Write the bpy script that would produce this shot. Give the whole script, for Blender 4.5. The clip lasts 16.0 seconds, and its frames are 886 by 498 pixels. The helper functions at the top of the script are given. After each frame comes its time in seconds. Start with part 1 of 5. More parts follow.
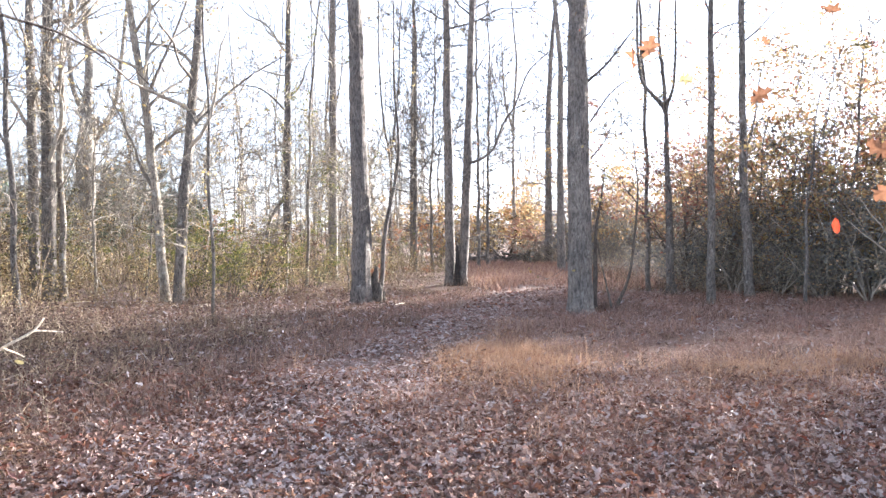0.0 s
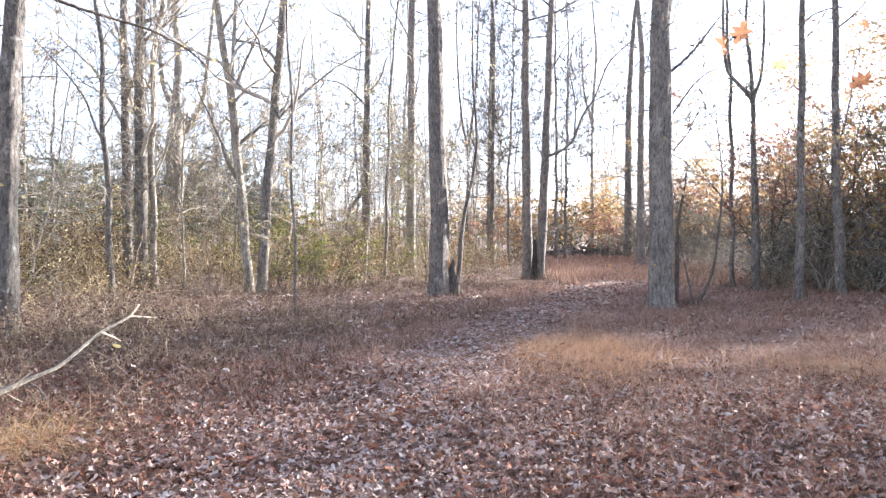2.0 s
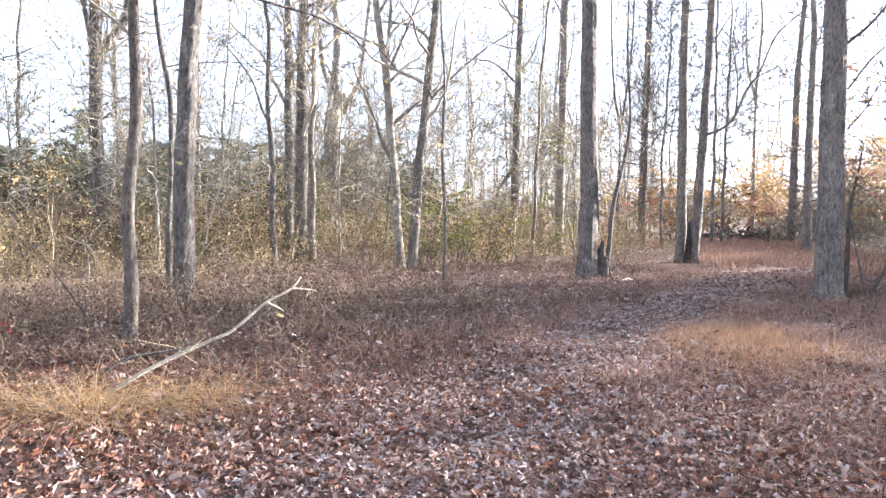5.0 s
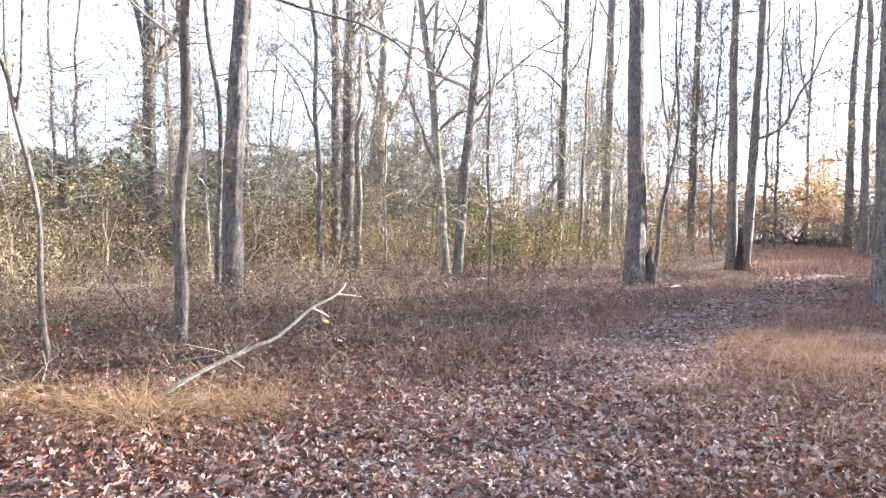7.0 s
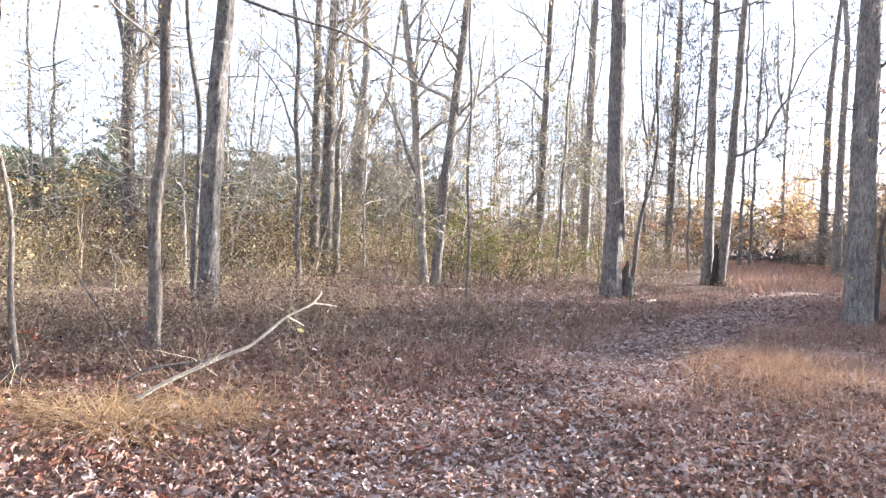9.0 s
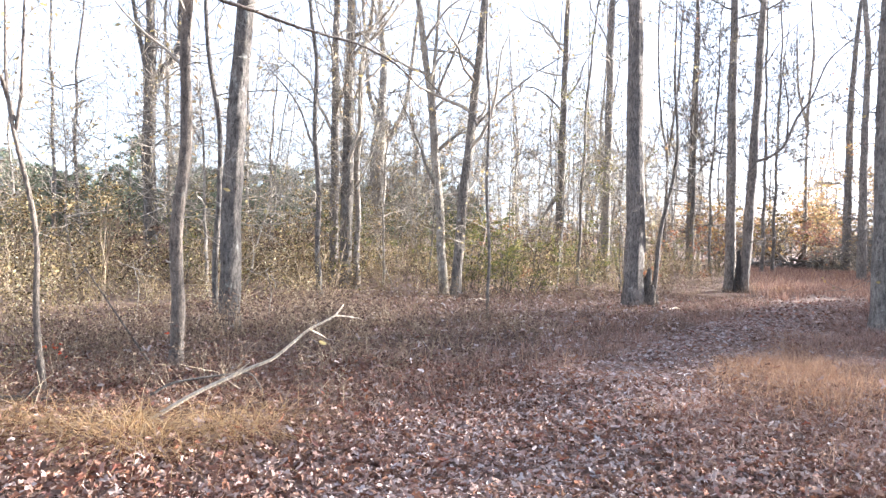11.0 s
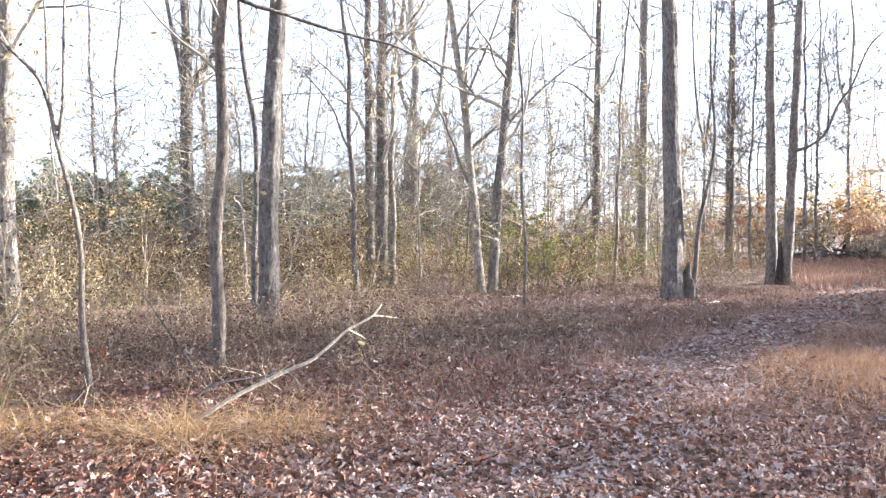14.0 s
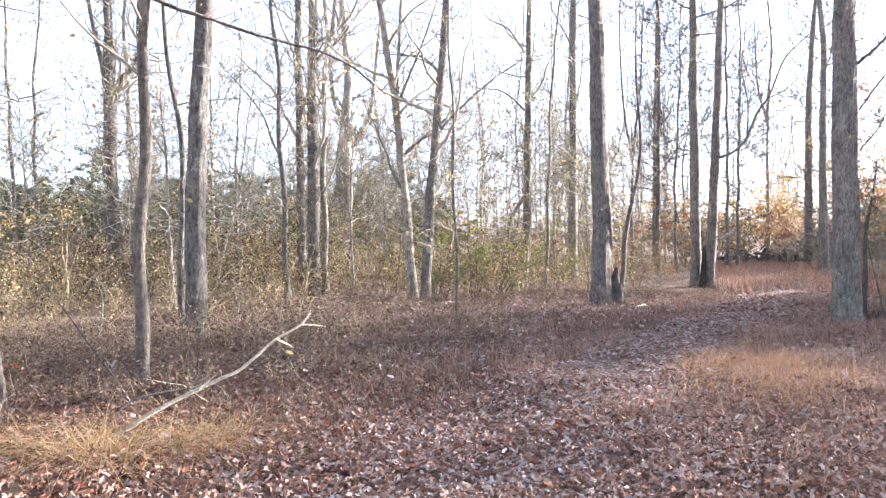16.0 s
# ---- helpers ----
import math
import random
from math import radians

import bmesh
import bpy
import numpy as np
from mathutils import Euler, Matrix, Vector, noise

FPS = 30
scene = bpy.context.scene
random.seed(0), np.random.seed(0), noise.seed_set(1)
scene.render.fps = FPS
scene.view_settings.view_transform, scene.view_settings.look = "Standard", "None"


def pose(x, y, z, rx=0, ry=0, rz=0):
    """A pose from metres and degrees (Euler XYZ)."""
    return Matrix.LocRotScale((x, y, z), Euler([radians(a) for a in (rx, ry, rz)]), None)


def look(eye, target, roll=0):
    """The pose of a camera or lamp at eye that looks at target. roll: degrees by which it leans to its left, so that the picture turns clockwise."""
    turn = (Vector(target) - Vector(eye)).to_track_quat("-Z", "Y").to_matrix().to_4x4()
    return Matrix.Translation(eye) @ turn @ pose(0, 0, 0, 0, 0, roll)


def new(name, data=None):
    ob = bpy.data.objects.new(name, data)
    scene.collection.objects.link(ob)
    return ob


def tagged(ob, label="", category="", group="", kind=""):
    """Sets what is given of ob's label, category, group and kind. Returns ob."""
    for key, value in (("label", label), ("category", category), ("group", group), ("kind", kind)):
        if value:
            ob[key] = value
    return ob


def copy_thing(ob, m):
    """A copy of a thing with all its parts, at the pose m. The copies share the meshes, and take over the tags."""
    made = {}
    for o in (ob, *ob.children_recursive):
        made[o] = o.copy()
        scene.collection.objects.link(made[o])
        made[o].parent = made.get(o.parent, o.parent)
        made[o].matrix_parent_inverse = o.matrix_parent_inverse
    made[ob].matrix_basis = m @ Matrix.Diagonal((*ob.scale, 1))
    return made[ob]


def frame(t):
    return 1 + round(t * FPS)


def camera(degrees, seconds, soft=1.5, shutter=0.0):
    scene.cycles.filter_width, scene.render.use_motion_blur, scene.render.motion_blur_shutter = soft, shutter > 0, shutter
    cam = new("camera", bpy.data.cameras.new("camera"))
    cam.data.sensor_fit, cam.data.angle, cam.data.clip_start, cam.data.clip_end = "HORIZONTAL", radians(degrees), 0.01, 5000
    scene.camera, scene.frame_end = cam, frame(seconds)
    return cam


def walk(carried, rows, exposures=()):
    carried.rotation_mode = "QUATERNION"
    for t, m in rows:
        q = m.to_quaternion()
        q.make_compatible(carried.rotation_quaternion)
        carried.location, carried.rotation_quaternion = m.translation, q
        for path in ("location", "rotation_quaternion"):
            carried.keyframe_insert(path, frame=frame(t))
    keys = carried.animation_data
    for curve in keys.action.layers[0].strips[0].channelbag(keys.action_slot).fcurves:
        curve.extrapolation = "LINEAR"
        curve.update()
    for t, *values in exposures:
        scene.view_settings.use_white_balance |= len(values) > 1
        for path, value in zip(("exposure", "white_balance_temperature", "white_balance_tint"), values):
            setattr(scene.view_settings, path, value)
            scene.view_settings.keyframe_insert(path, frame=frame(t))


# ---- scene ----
# camera and its walk
cam = camera(58.2, 16.0, soft=1.35)
PATH = [
    (0.0, pose(0.024, 0.015, 1.711, 89.17, 0.24, -2.86)),
    (0.5, pose(0.019, 0.011, 1.707, 89.18, 0.21, -2.87)),
    (1.0, pose(0.018, 0.011, 1.708, 89.14, 0.17, -2.44)),
    (1.5, pose(0.000, 0.000, 1.700, 89.00, 0.00, -0.00)),
    (2.0, pose(-0.009, 0.001, 1.695, 88.71, -0.09, 2.62)),
    (2.5, pose(-0.008, 0.005, 1.699, 88.35, -0.03, 3.71)),
    (3.0, pose(-0.010, -0.002, 1.696, 88.15, -0.10, 4.33)),
    (3.5, pose(-0.018, -0.007, 1.691, 87.89, -0.56, 5.64)),
    (4.0, pose(-0.025, -0.011, 1.694, 87.53, -0.77, 7.34)),
    (4.5, pose(-0.025, -0.046, 1.704, 87.20, -1.08, 10.73)),
    (7.0, pose(-0.017, -0.023, 1.707, 87.50, -0.84, 16.52)),
    (7.5, pose(-0.011, -0.021, 1.712, 87.71, -2.21, 16.74)),
    (8.0, pose(0.010, -0.013, 1.719, 88.04, -2.53, 14.01)),
    (8.5, pose(0.002, -0.008, 1.722, 88.08, -2.31, 14.30)),
    (9.0, pose(-0.003, -0.012, 1.732, 88.18, -2.18, 15.06)),
    (11.5, pose(-0.029, 0.004, 1.730, 89.06, -1.22, 16.68)),
    (12.0, pose(-0.031, -0.008, 1.723, 89.18, -1.11, 17.08)),
    (12.5, pose(-0.042, -0.009, 1.731, 89.10, -0.73, 18.03)),
    (13.0, pose(-0.073, -0.006, 1.723, 89.11, -0.49, 20.16)),
    (13.5, pose(-0.069, -0.007, 1.737, 88.86, -0.34, 22.13)),
    (14.0, pose(-0.034, 0.006, 1.736, 88.71, -0.02, 18.95)),
    (14.5, pose(-0.021, 0.013, 1.739, 88.61, -0.15, 16.82)),
    (15.0, pose(-0.023, 0.022, 1.740, 88.73, -0.17, 16.41)),
    (15.5, pose(-0.001, 0.014, 1.744, 88.94, -0.02, 16.28)),
    (16.0, pose(0.019, 0.015, 1.750, 89.12, 0.30, 14.24)),
]
walk(cam, PATH, ((0.0, 2.76, 5350, 14.5), (16.0, 2.76, 5350, 14.5)))

# world, sun, exposure
SUN_AZIMUTH = radians(52.5)      # clockwise from +y
SUN_ELEVATION = radians(14.5)
world = bpy.data.worlds.new("world")
scene.world = world
world.use_nodes = True
sky = world.node_tree.nodes.new("ShaderNodeTexSky")
sky.sky_type, sky.sun_disc = "NISHITA", False
sky.sun_elevation, sky.sun_rotation = SUN_ELEVATION, SUN_AZIMUTH
sky.dust_density, sky.air_density, sky.ozone_density = 1.0, 1.0, 1.5
background = world.node_tree.nodes["Background"]
background.inputs[1].default_value = 0.085
haze = world.node_tree.nodes.new("ShaderNodeHueSaturation")   # thin high haze whitens the sky
haze.inputs["Saturation"].default_value = 0.3
world.node_tree.links.new(sky.outputs[0], haze.inputs["Color"])
world.node_tree.links.new(haze.outputs[0], background.inputs[0])
sun = new("sun", bpy.data.lights.new("sun", "SUN"))
sun.data.energy, sun.data.angle, sun.data.color = 5.0, radians(0.6), (1.0, 0.86, 0.66)
to_sun = Vector((math.sin(SUN_AZIMUTH) * math.cos(SUN_ELEVATION), math.cos(SUN_AZIMUTH) * math.cos(SUN_ELEVATION), math.sin(SUN_ELEVATION)))
sun.matrix_world = look(to_sun * 60, (0, 0, 0))


# ---- materials ----
def material(name):
    m = bpy.data.materials.new(name)
    m.use_nodes = True
    nt = m.node_tree
    return m, nt, nt.nodes["Principled BSDF"]


def node(nt, kind, **sockets):
    n = nt.nodes.new(kind)
    for k, v in sockets.items():
        key = k.replace("_", " ")
        n.inputs[key].default_value = v
    return n


def ramp(nt, source, stops):
    r = nt.nodes.new("ShaderNodeValToRGB")
    e = r.color_ramp.elements
    while len(e) < len(stops):
        e.new(0.5)
    for el, (p, c) in zip(e, stops):
        el.position, el.color = p, (*c, 1)
    nt.links.new(source, r.inputs[0])
    return r.outputs[0]


def mixed(nt, factor, a, b, mode="MIX"):
    n = nt.nodes.new("ShaderNodeMix")
    n.data_type, n.blend_type = "RGBA", mode
    for sock, v in ((n.inputs[0], factor), (n.inputs[6], a), (n.inputs[7], b)):
        if isinstance(v, (int, float)):
            sock.default_value = v
        elif isinstance(v, tuple):
            sock.default_value = (*v, 1)
        else:
            nt.links.new(v, sock)
    return n.outputs[2]


def coords(nt, scale=(1, 1, 1)):
    c = nt.nodes.new("ShaderNodeTexCoord")
    m = node(nt, "ShaderNodeMapping", Scale=scale)
    nt.links.new(c.outputs["Object"], m.inputs[0])
    return m.outputs[0]


def noise_tex(nt, vec, scale, detail=4.0, rough=0.6):
    n = node(nt, "ShaderNodeTexNoise", Scale=scale, Detail=detail, Roughness=rough)
    if vec is not None:
        nt.links.new(vec, n.inputs["Vector"])
    return n.outputs["Fac"]


def bump(nt, bsdf, height, strength, distance):
    b = node(nt, "ShaderNodeBump", Strength=strength, Distance=distance)
    nt.links.new(height, b.inputs["Height"])
    nt.links.new(b.outputs[0], bsdf.inputs["Normal"])


def bark_material(name, dark, light, lichen, lichen_at=0.62, ridge=38.0):
    """Furrowed bark: long upright ridges, weathered patches and pale lichen."""
    m, nt, p = material(name)
    v = coords(nt, (1, 1, 0.34))
    ridges = noise_tex(nt, v, ridge, 6, 0.72)
    v2 = coords(nt, (1, 1, 0.8))
    patches = noise_tex(nt, v2, 5.0, 7, 0.7)
    speck = noise_tex(nt, coords(nt, (1, 1, 0.8)), 55.0, 4, 0.7)
    base = ramp(nt, ridges, ((0.36, dark), (0.58, light)))
    base = mixed(nt, 1.0, base, ramp(nt, speck, ((0.35, (0.7, 0.7, 0.7)), (0.66, (1.3, 1.28, 1.25)))), "MULTIPLY")
    info = nt.nodes.new("ShaderNodeObjectInfo")
    tint = ramp(nt, info.outputs["Random"], ((0.0, (0.85, 0.82, 0.8)), (1.0, (1.15, 1.12, 1.05))))
    base = mixed(nt, 1.0, base, tint, "MULTIPLY")
    weather = noise_tex(nt, coords(nt, (1, 1, 0.6)), 3.2, 5, 0.65)
    base = mixed(nt, 1.0, base, ramp(nt, weather, ((0.36, (0.68, 0.68, 0.7)), (0.64, (1.3, 1.28, 1.24)))), "MULTIPLY")
    cover = ramp(nt, patches, ((lichen_at, (0, 0, 0)), (lichen_at + 0.12, (1, 1, 1))))
    colour = mixed(nt, cover, base, lichen)
    nt.links.new(colour, p.inputs["Base Color"])
    p.inputs["Roughness"].default_value = 0.92
    bump(nt, p, ridges, 1.0, 0.05)
    return m


def island_material(name, stops, glow=0.35, rough=0.75, fine=60.0, low=0.7, gloss=0.12):
    """Leaves, blades and twigs: one tint for each piece, veins and blotches, light shining through."""
    m, nt, p = material(name)
    geo = nt.nodes.new("ShaderNodeNewGeometry")
    colour = ramp(nt, geo.outputs["Random Per Island"], stops)
    blotch = noise_tex(nt, coords(nt), fine, 3, 0.6)
    shade = ramp(nt, blotch, ((0.3, (low, low, low)), (0.7, (1.12, 1.12, 1.12))))
    colour = mixed(nt, 1.0, colour, shade, "MULTIPLY")
    nt.links.new(colour, p.inputs["Base Color"])
    p.inputs["Roughness"].default_value = rough
    p.inputs["Specular IOR Level"].default_value = gloss
    if glow:
        out = nt.nodes["Material Output"]
        tr = nt.nodes.new("ShaderNodeBsdfTranslucent")
        nt.links.new(colour, tr.inputs[0])
        mix = nt.nodes.new("ShaderNodeMixShader")
        mix.inputs[0].default_value = glow
        nt.links.new(p.outputs[0], mix.inputs[1])
        nt.links.new(tr.outputs[0], mix.inputs[2])
        nt.links.new(mix.outputs[0], out.inputs[0])
    return m


BARK = bark_material("bark_grey", (0.058, 0.052, 0.047), (0.22, 0.204, 0.187), (0.4, 0.39, 0.345), 0.57, 26.0)
BARK_OAK = bark_material("bark_oak", (0.08, 0.073, 0.068), (0.25, 0.232, 0.216), (0.43, 0.425, 0.385), 0.6, 24.0)
BARK_PALE = bark_material("bark_pale", (0.125, 0.112, 0.098), (0.37, 0.34, 0.296), (0.5, 0.48, 0.425), 0.53, 28.0)
BARK_BROWN = bark_material("bark_brown", (0.07, 0.059, 0.051), (0.235, 0.203, 0.174), (0.3, 0.285, 0.245), 0.6, 26.0)
BARK_DARK = bark_material("bark_dark", (0.0525, 0.045, 0.0405), (0.195, 0.173, 0.15), (0.3, 0.3, 0.255), 0.68, 34.0)
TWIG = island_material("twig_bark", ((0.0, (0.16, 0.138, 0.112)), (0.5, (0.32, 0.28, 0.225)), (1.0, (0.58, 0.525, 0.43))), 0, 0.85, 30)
STEM = island_material("brush_stem_bark", ((0.0, (0.127, 0.0966, 0.0667)), (0.5, (0.276, 0.207, 0.14)), (0.85, (0.437, 0.345, 0.23)), (1.0, (0.667, 0.558, 0.397))), 0, 0.85, 30)
CANE = island_material("bramble_cane", ((0.0, (0.12, 0.095, 0.05)), (0.6, (0.24, 0.19, 0.1)), (1.0, (0.42, 0.35, 0.18))), 0, 0.7, 30)
CHAR = bark_material("charred_wood", (0.02, 0.019, 0.018), (0.07, 0.064, 0.06), (0.11, 0.105, 0.095), 0.7, 30.0)
DEAD = bark_material("dead_wood", (0.72, 0.64, 0.5), (0.9, 0.82, 0.67), (0.88, 0.84, 0.74), 0.6, 40.0)
LITTER = island_material("fallen_leaves", (
    (0, (0.069, 0.0368, 0.0276)), (0.14, (0.166, 0.081, 0.057)), (0.28, (0.276, 0.166, 0.129)), (0.44, (0.386, 0.29, 0.248)),
    (0.58, (0.478, 0.396, 0.359)), (0.68, (0.239, 0.0736, 0.046)), (0.78, (0.48, 0.42, 0.385)), (0.86, (0.35, 0.138, 0.069)), (0.93, (0.423, 0.322, 0.276)), (1, (0.129, 0.069, 0.0506))), 0.15, 0.7, 45, 0.7, 0.25)
RUSSET_LITTER = island_material("russet_fallen_leaves", (
    (0, (0.0727, 0.0391, 0.0299)), (0.16, (0.165, 0.0793, 0.0552)), (0.32, (0.262, 0.139, 0.0943)), (0.5, (0.339, 0.211, 0.149)),
    (0.64, (0.388, 0.288, 0.241)), (0.74, (0.242, 0.0793, 0.046)), (0.84, (0.427, 0.36, 0.322)), (0.92, (0.349, 0.16, 0.0805)), (1, (0.126, 0.068, 0.0517))), 0.2, 0.75, 45, 0.7, 0.2)
# paler than the other fallen leaves: sky sheen is put into the colour
TRODDEN_SHEEN = island_material("trodden_leaves", (
    (0, (0.131, 0.075, 0.0583)), (0.13, (0.255, 0.154, 0.12)), (0.3, (0.388, 0.272, 0.231)), (0.48, (0.479, 0.383, 0.347)),
    (0.64, (0.536, 0.467, 0.441)), (0.72, (0.297, 0.117, 0.0728)), (0.84, (0.524, 0.477, 0.46)), (0.92, (0.372, 0.204, 0.12)), (1, (0.207, 0.121, 0.0943))), 0.15, 0.65, 45, 0.7, 0.25)
GRASS = island_material("dry_grass", (
    (0.0, (0.196, 0.11, 0.0874)), (0.35, (0.323, 0.194, 0.151)), (0.7, (0.441, 0.281, 0.213)), (1.0, (0.608, 0.449, 0.347))), 0.35, 0.7, 12)
# lit counterpart of the dry grass: warm sunlight put into the orange
RUST = island_material("sunlit_rust_grass", (
    (0.0, (0.372, 0.204, 0.119)), (0.5, (0.549, 0.332, 0.194)), (1.0, (0.725, 0.51, 0.335))), 0.42, 0.65, 12)
STRAW = island_material("pale_straw", (
    (0.0, (0.387, 0.24, 0.116)), (0.5, (0.553, 0.373, 0.184)), (1.0, (0.719, 0.544, 0.313))), 0.42, 0.65, 12)
# bare twigs of the distance, with the haze mixed into a paler colour
HAZED_WOOD = island_material("far_hazed_twigs", (
    (0.0, (0.2, 0.175, 0.15)), (0.5, (0.33, 0.295, 0.255)), (1.0, (0.5, 0.44, 0.37))), 0.35, 0.85, 14)
HERB = island_material("low_brown_growth", (
    (0.0, (0.07, 0.046, 0.038)), (0.45, (0.145, 0.096, 0.076)), (0.8, (0.25, 0.172, 0.125)), (1.0, (0.5, 0.385, 0.26))), 0.3, 0.8, 14)
BRUSH_LEAF = island_material("brush_leaves", (
    (0.0, (0.0371, 0.0318, 0.0191)), (0.3, (0.117, 0.0849, 0.0457)), (0.5, (0.286, 0.197, 0.101)), (0.64, (0.308, 0.276, 0.117)), (0.78, (0.51, 0.361, 0.175)), (0.89, (0.743, 0.573, 0.286)), (1.0, (0.766, 0.766, 0.531))), 0.45, 0.7, 40)
EVERGREEN = island_material("evergreen_leaves", (
    (0.0, (0.12, 0.125, 0.125)), (0.4, (0.2, 0.2, 0.185)), (0.7, (0.28, 0.275, 0.22)), (0.9, (0.44, 0.365, 0.22)), (1.0, (0.72, 0.47, 0.25))), 0.35, 0.5, 40, 0.7, 0.35)
GREEN = island_material("green_leaves", (
    (0.0, (0.08, 0.092, 0.032)), (0.5, (0.17, 0.18, 0.06)), (0.85, (0.3, 0.28, 0.09)), (1.0, (0.5, 0.4, 0.13))), 0.45, 0.6, 40)
NEEDLE = island_material("pine_needles", (
    (0.0, (0.1, 0.13, 0.09)), (0.6, (0.17, 0.2, 0.135)), (1.0, (0.28, 0.29, 0.185))), 0.25, 0.6, 20)
AUTUMN = island_material("autumn_leaves", (
    (0.0, (0.22, 0.14, 0.1)), (0.2, (0.32, 0.25, 0.14)), (0.42, (0.44, 0.33, 0.16)), (0.56, (0.55, 0.42, 0.17)), (0.7, (0.27, 0.25, 0.16)), (0.82, (0.52, 0.25, 0.12)), (0.92, (0.42, 0.16, 0.12)), (1.0, (0.66, 0.45, 0.17))), 0.5, 0.6, 40)
RUSSET = island_material("russet_leaves", (
    (0.0, (0.24, 0.11, 0.095)), (0.4, (0.32, 0.165, 0.13)), (0.7, (0.36, 0.23, 0.155)), (0.92, (0.2, 0.16, 0.11)), (1.0, (0.5, 0.26, 0.11))), 0.5, 0.6, 40)
AMBER = island_material("amber_leaves", (
    (0.0, (0.3, 0.15, 0.08)), (0.3, (0.44, 0.25, 0.11)), (0.55, (0.5, 0.36, 0.15)), (0.75, (0.3, 0.24, 0.12)), (0.9, (0.56, 0.46, 0.19)), (1.0, (0.38, 0.16, 0.12))), 0.5, 0.6, 40)
YELLOW = island_material("yellow_leaves", ((0.0, (0.42, 0.32, 0.14)), (0.6, (0.55, 0.46, 0.22)), (1.0, (0.46, 0.26, 0.13))), 0.5, 0.6, 40)
ORANGE = island_material("orange_leaf", ((0.0, (0.35, 0.125, 0.07)), (0.5, (0.45, 0.21, 0.11)), (1.0, (0.51, 0.3, 0.16))), 0.3, 0.6, 30, 0.6)
RED = island_material("red_leaf", ((0.0, (0.6, 0.07, 0.035)), (1.0, (0.65, 0.12, 0.05))), 0.5, 0.55, 40)

m, nt, p = material("forest_soil")
v = coords(nt)
big, small = noise_tex(nt, v, 0.35, 5), noise_tex(nt, v, 9.0, 8, 0.75)
soil = mixed(nt, small, (0.07, 0.045, 0.036), (0.26, 0.175, 0.14))
dry = mixed(nt, small, (0.15, 0.085, 0.06), (0.38, 0.245, 0.17))
nt.links.new(mixed(nt, ramp(nt, big, ((0.4, (0, 0, 0)), (0.62, (1, 1, 1)))), soil, dry), p.inputs["Base Color"])
p.inputs["Roughness"].default_value = 0.95
bump(nt, p, small, 1.0, 0.06)
SOIL = m


# ---- geometry helpers ----
class Geo:
    """Gathers vertices, triangles and quads, then makes one mesh."""

    def __init__(self):
        self.v, self.t, self.q, self.n = [], [], [], 0

    def add(self, v, tris=None, quads=None):
        self.v.append(np.asarray(v, dtype=np.float32).reshape(-1, 3))
        if tris is not None:
            self.t.append(np.asarray(tris, dtype=np.int32).reshape(-1, 3) + self.n)
        if quads is not None:
            self.q.append(np.asarray(quads, dtype=np.int32).reshape(-1, 4) + self.n)
        self.n += len(self.v[-1])

    def mesh(self, name, mat, smooth=False):
        me = bpy.data.meshes.new(name)
        v = np.concatenate(self.v)
        t = np.concatenate(self.t) if self.t else np.zeros((0, 3), np.int32)
        q = np.concatenate(self.q) if self.q else np.zeros((0, 4), np.int32)
        me.vertices.add(len(v))
        me.vertices.foreach_set("co", v.ravel())
        me.loops.add(t.size + q.size)
        me.loops.foreach_set("vertex_index", np.concatenate([t.ravel(), q.ravel()]))
        me.polygons.add(len(t) + len(q))
        starts = np.concatenate([np.arange(len(t)) * 3, t.size + np.arange(len(q)) * 4]).astype(np.int32)
        me.polygons.foreach_set("loop_start", starts)
        if smooth:
            me.polygons.foreach_set("use_smooth", np.ones(len(t) + len(q), dtype=bool))
        me.update(calc_edges=True)
        me.materials.append(mat)
        return me


def part(name, geo, mat, parent, label="", smooth=False):
    ob = new(name, geo.mesh(name, mat, smooth))
    ob.parent = parent
    return tagged(ob, label)


def tube(geo, pts, radii, sides=6, rough=0.0, rng=None, cap=True):
    """A tapered tube along pts; rough: uneven girth."""
    pts, radii = np.asarray(pts, float), np.asarray(radii, float)
    n = len(pts)
    d = np.gradient(pts, axis=0)
    d /= np.linalg.norm(d, axis=1)[:, None] + 1e-9
    mean = pts[-1] - pts[0]
    ref = np.eye(3)[np.argmin(np.abs(mean))]
    a = np.cross(d, ref)
    a /= np.linalg.norm(a, axis=1)[:, None] + 1e-9
    b = np.cross(d, a)
    ang = np.arange(sides) * 2 * np.pi / sides
    r = np.repeat(radii[:, None], sides, 1)
    if rough and rng is not None:
        lumps = rng.normal(0, 1, (n, sides))
        lumps = (lumps + np.roll(lumps, 1, 0) + np.roll(lumps, 2, 0)) / 1.7
        r = r * (1 + rough * lumps + rough * 0.8 * rng.normal(0, 1, sides)[None, :])
    v = pts[:, None] + r[..., None] * (np.cos(ang)[None, :, None] * a[:, None] + np.sin(ang)[None, :, None] * b[:, None])
    i = np.arange(n - 1)[:, None] * sides
    j = np.arange(sides)[None, :]
    k = (j + 1) % sides
    quads = np.stack([i + j, i + k, i + sides + k, i + sides + j], -1).reshape(-1, 4)
    base = geo.n
    geo.add(v.reshape(-1, 3), None, quads)
    if cap:
        last = np.arange(sides) + (n - 1) * sides
        tris = np.stack([np.full(sides - 2, last[0]), last[1:-1], last[2:]], -1)
        geo.t.append((tris + base).astype(np.int32))


def unit(v):
    return v / (np.linalg.norm(v) + 1e-9)


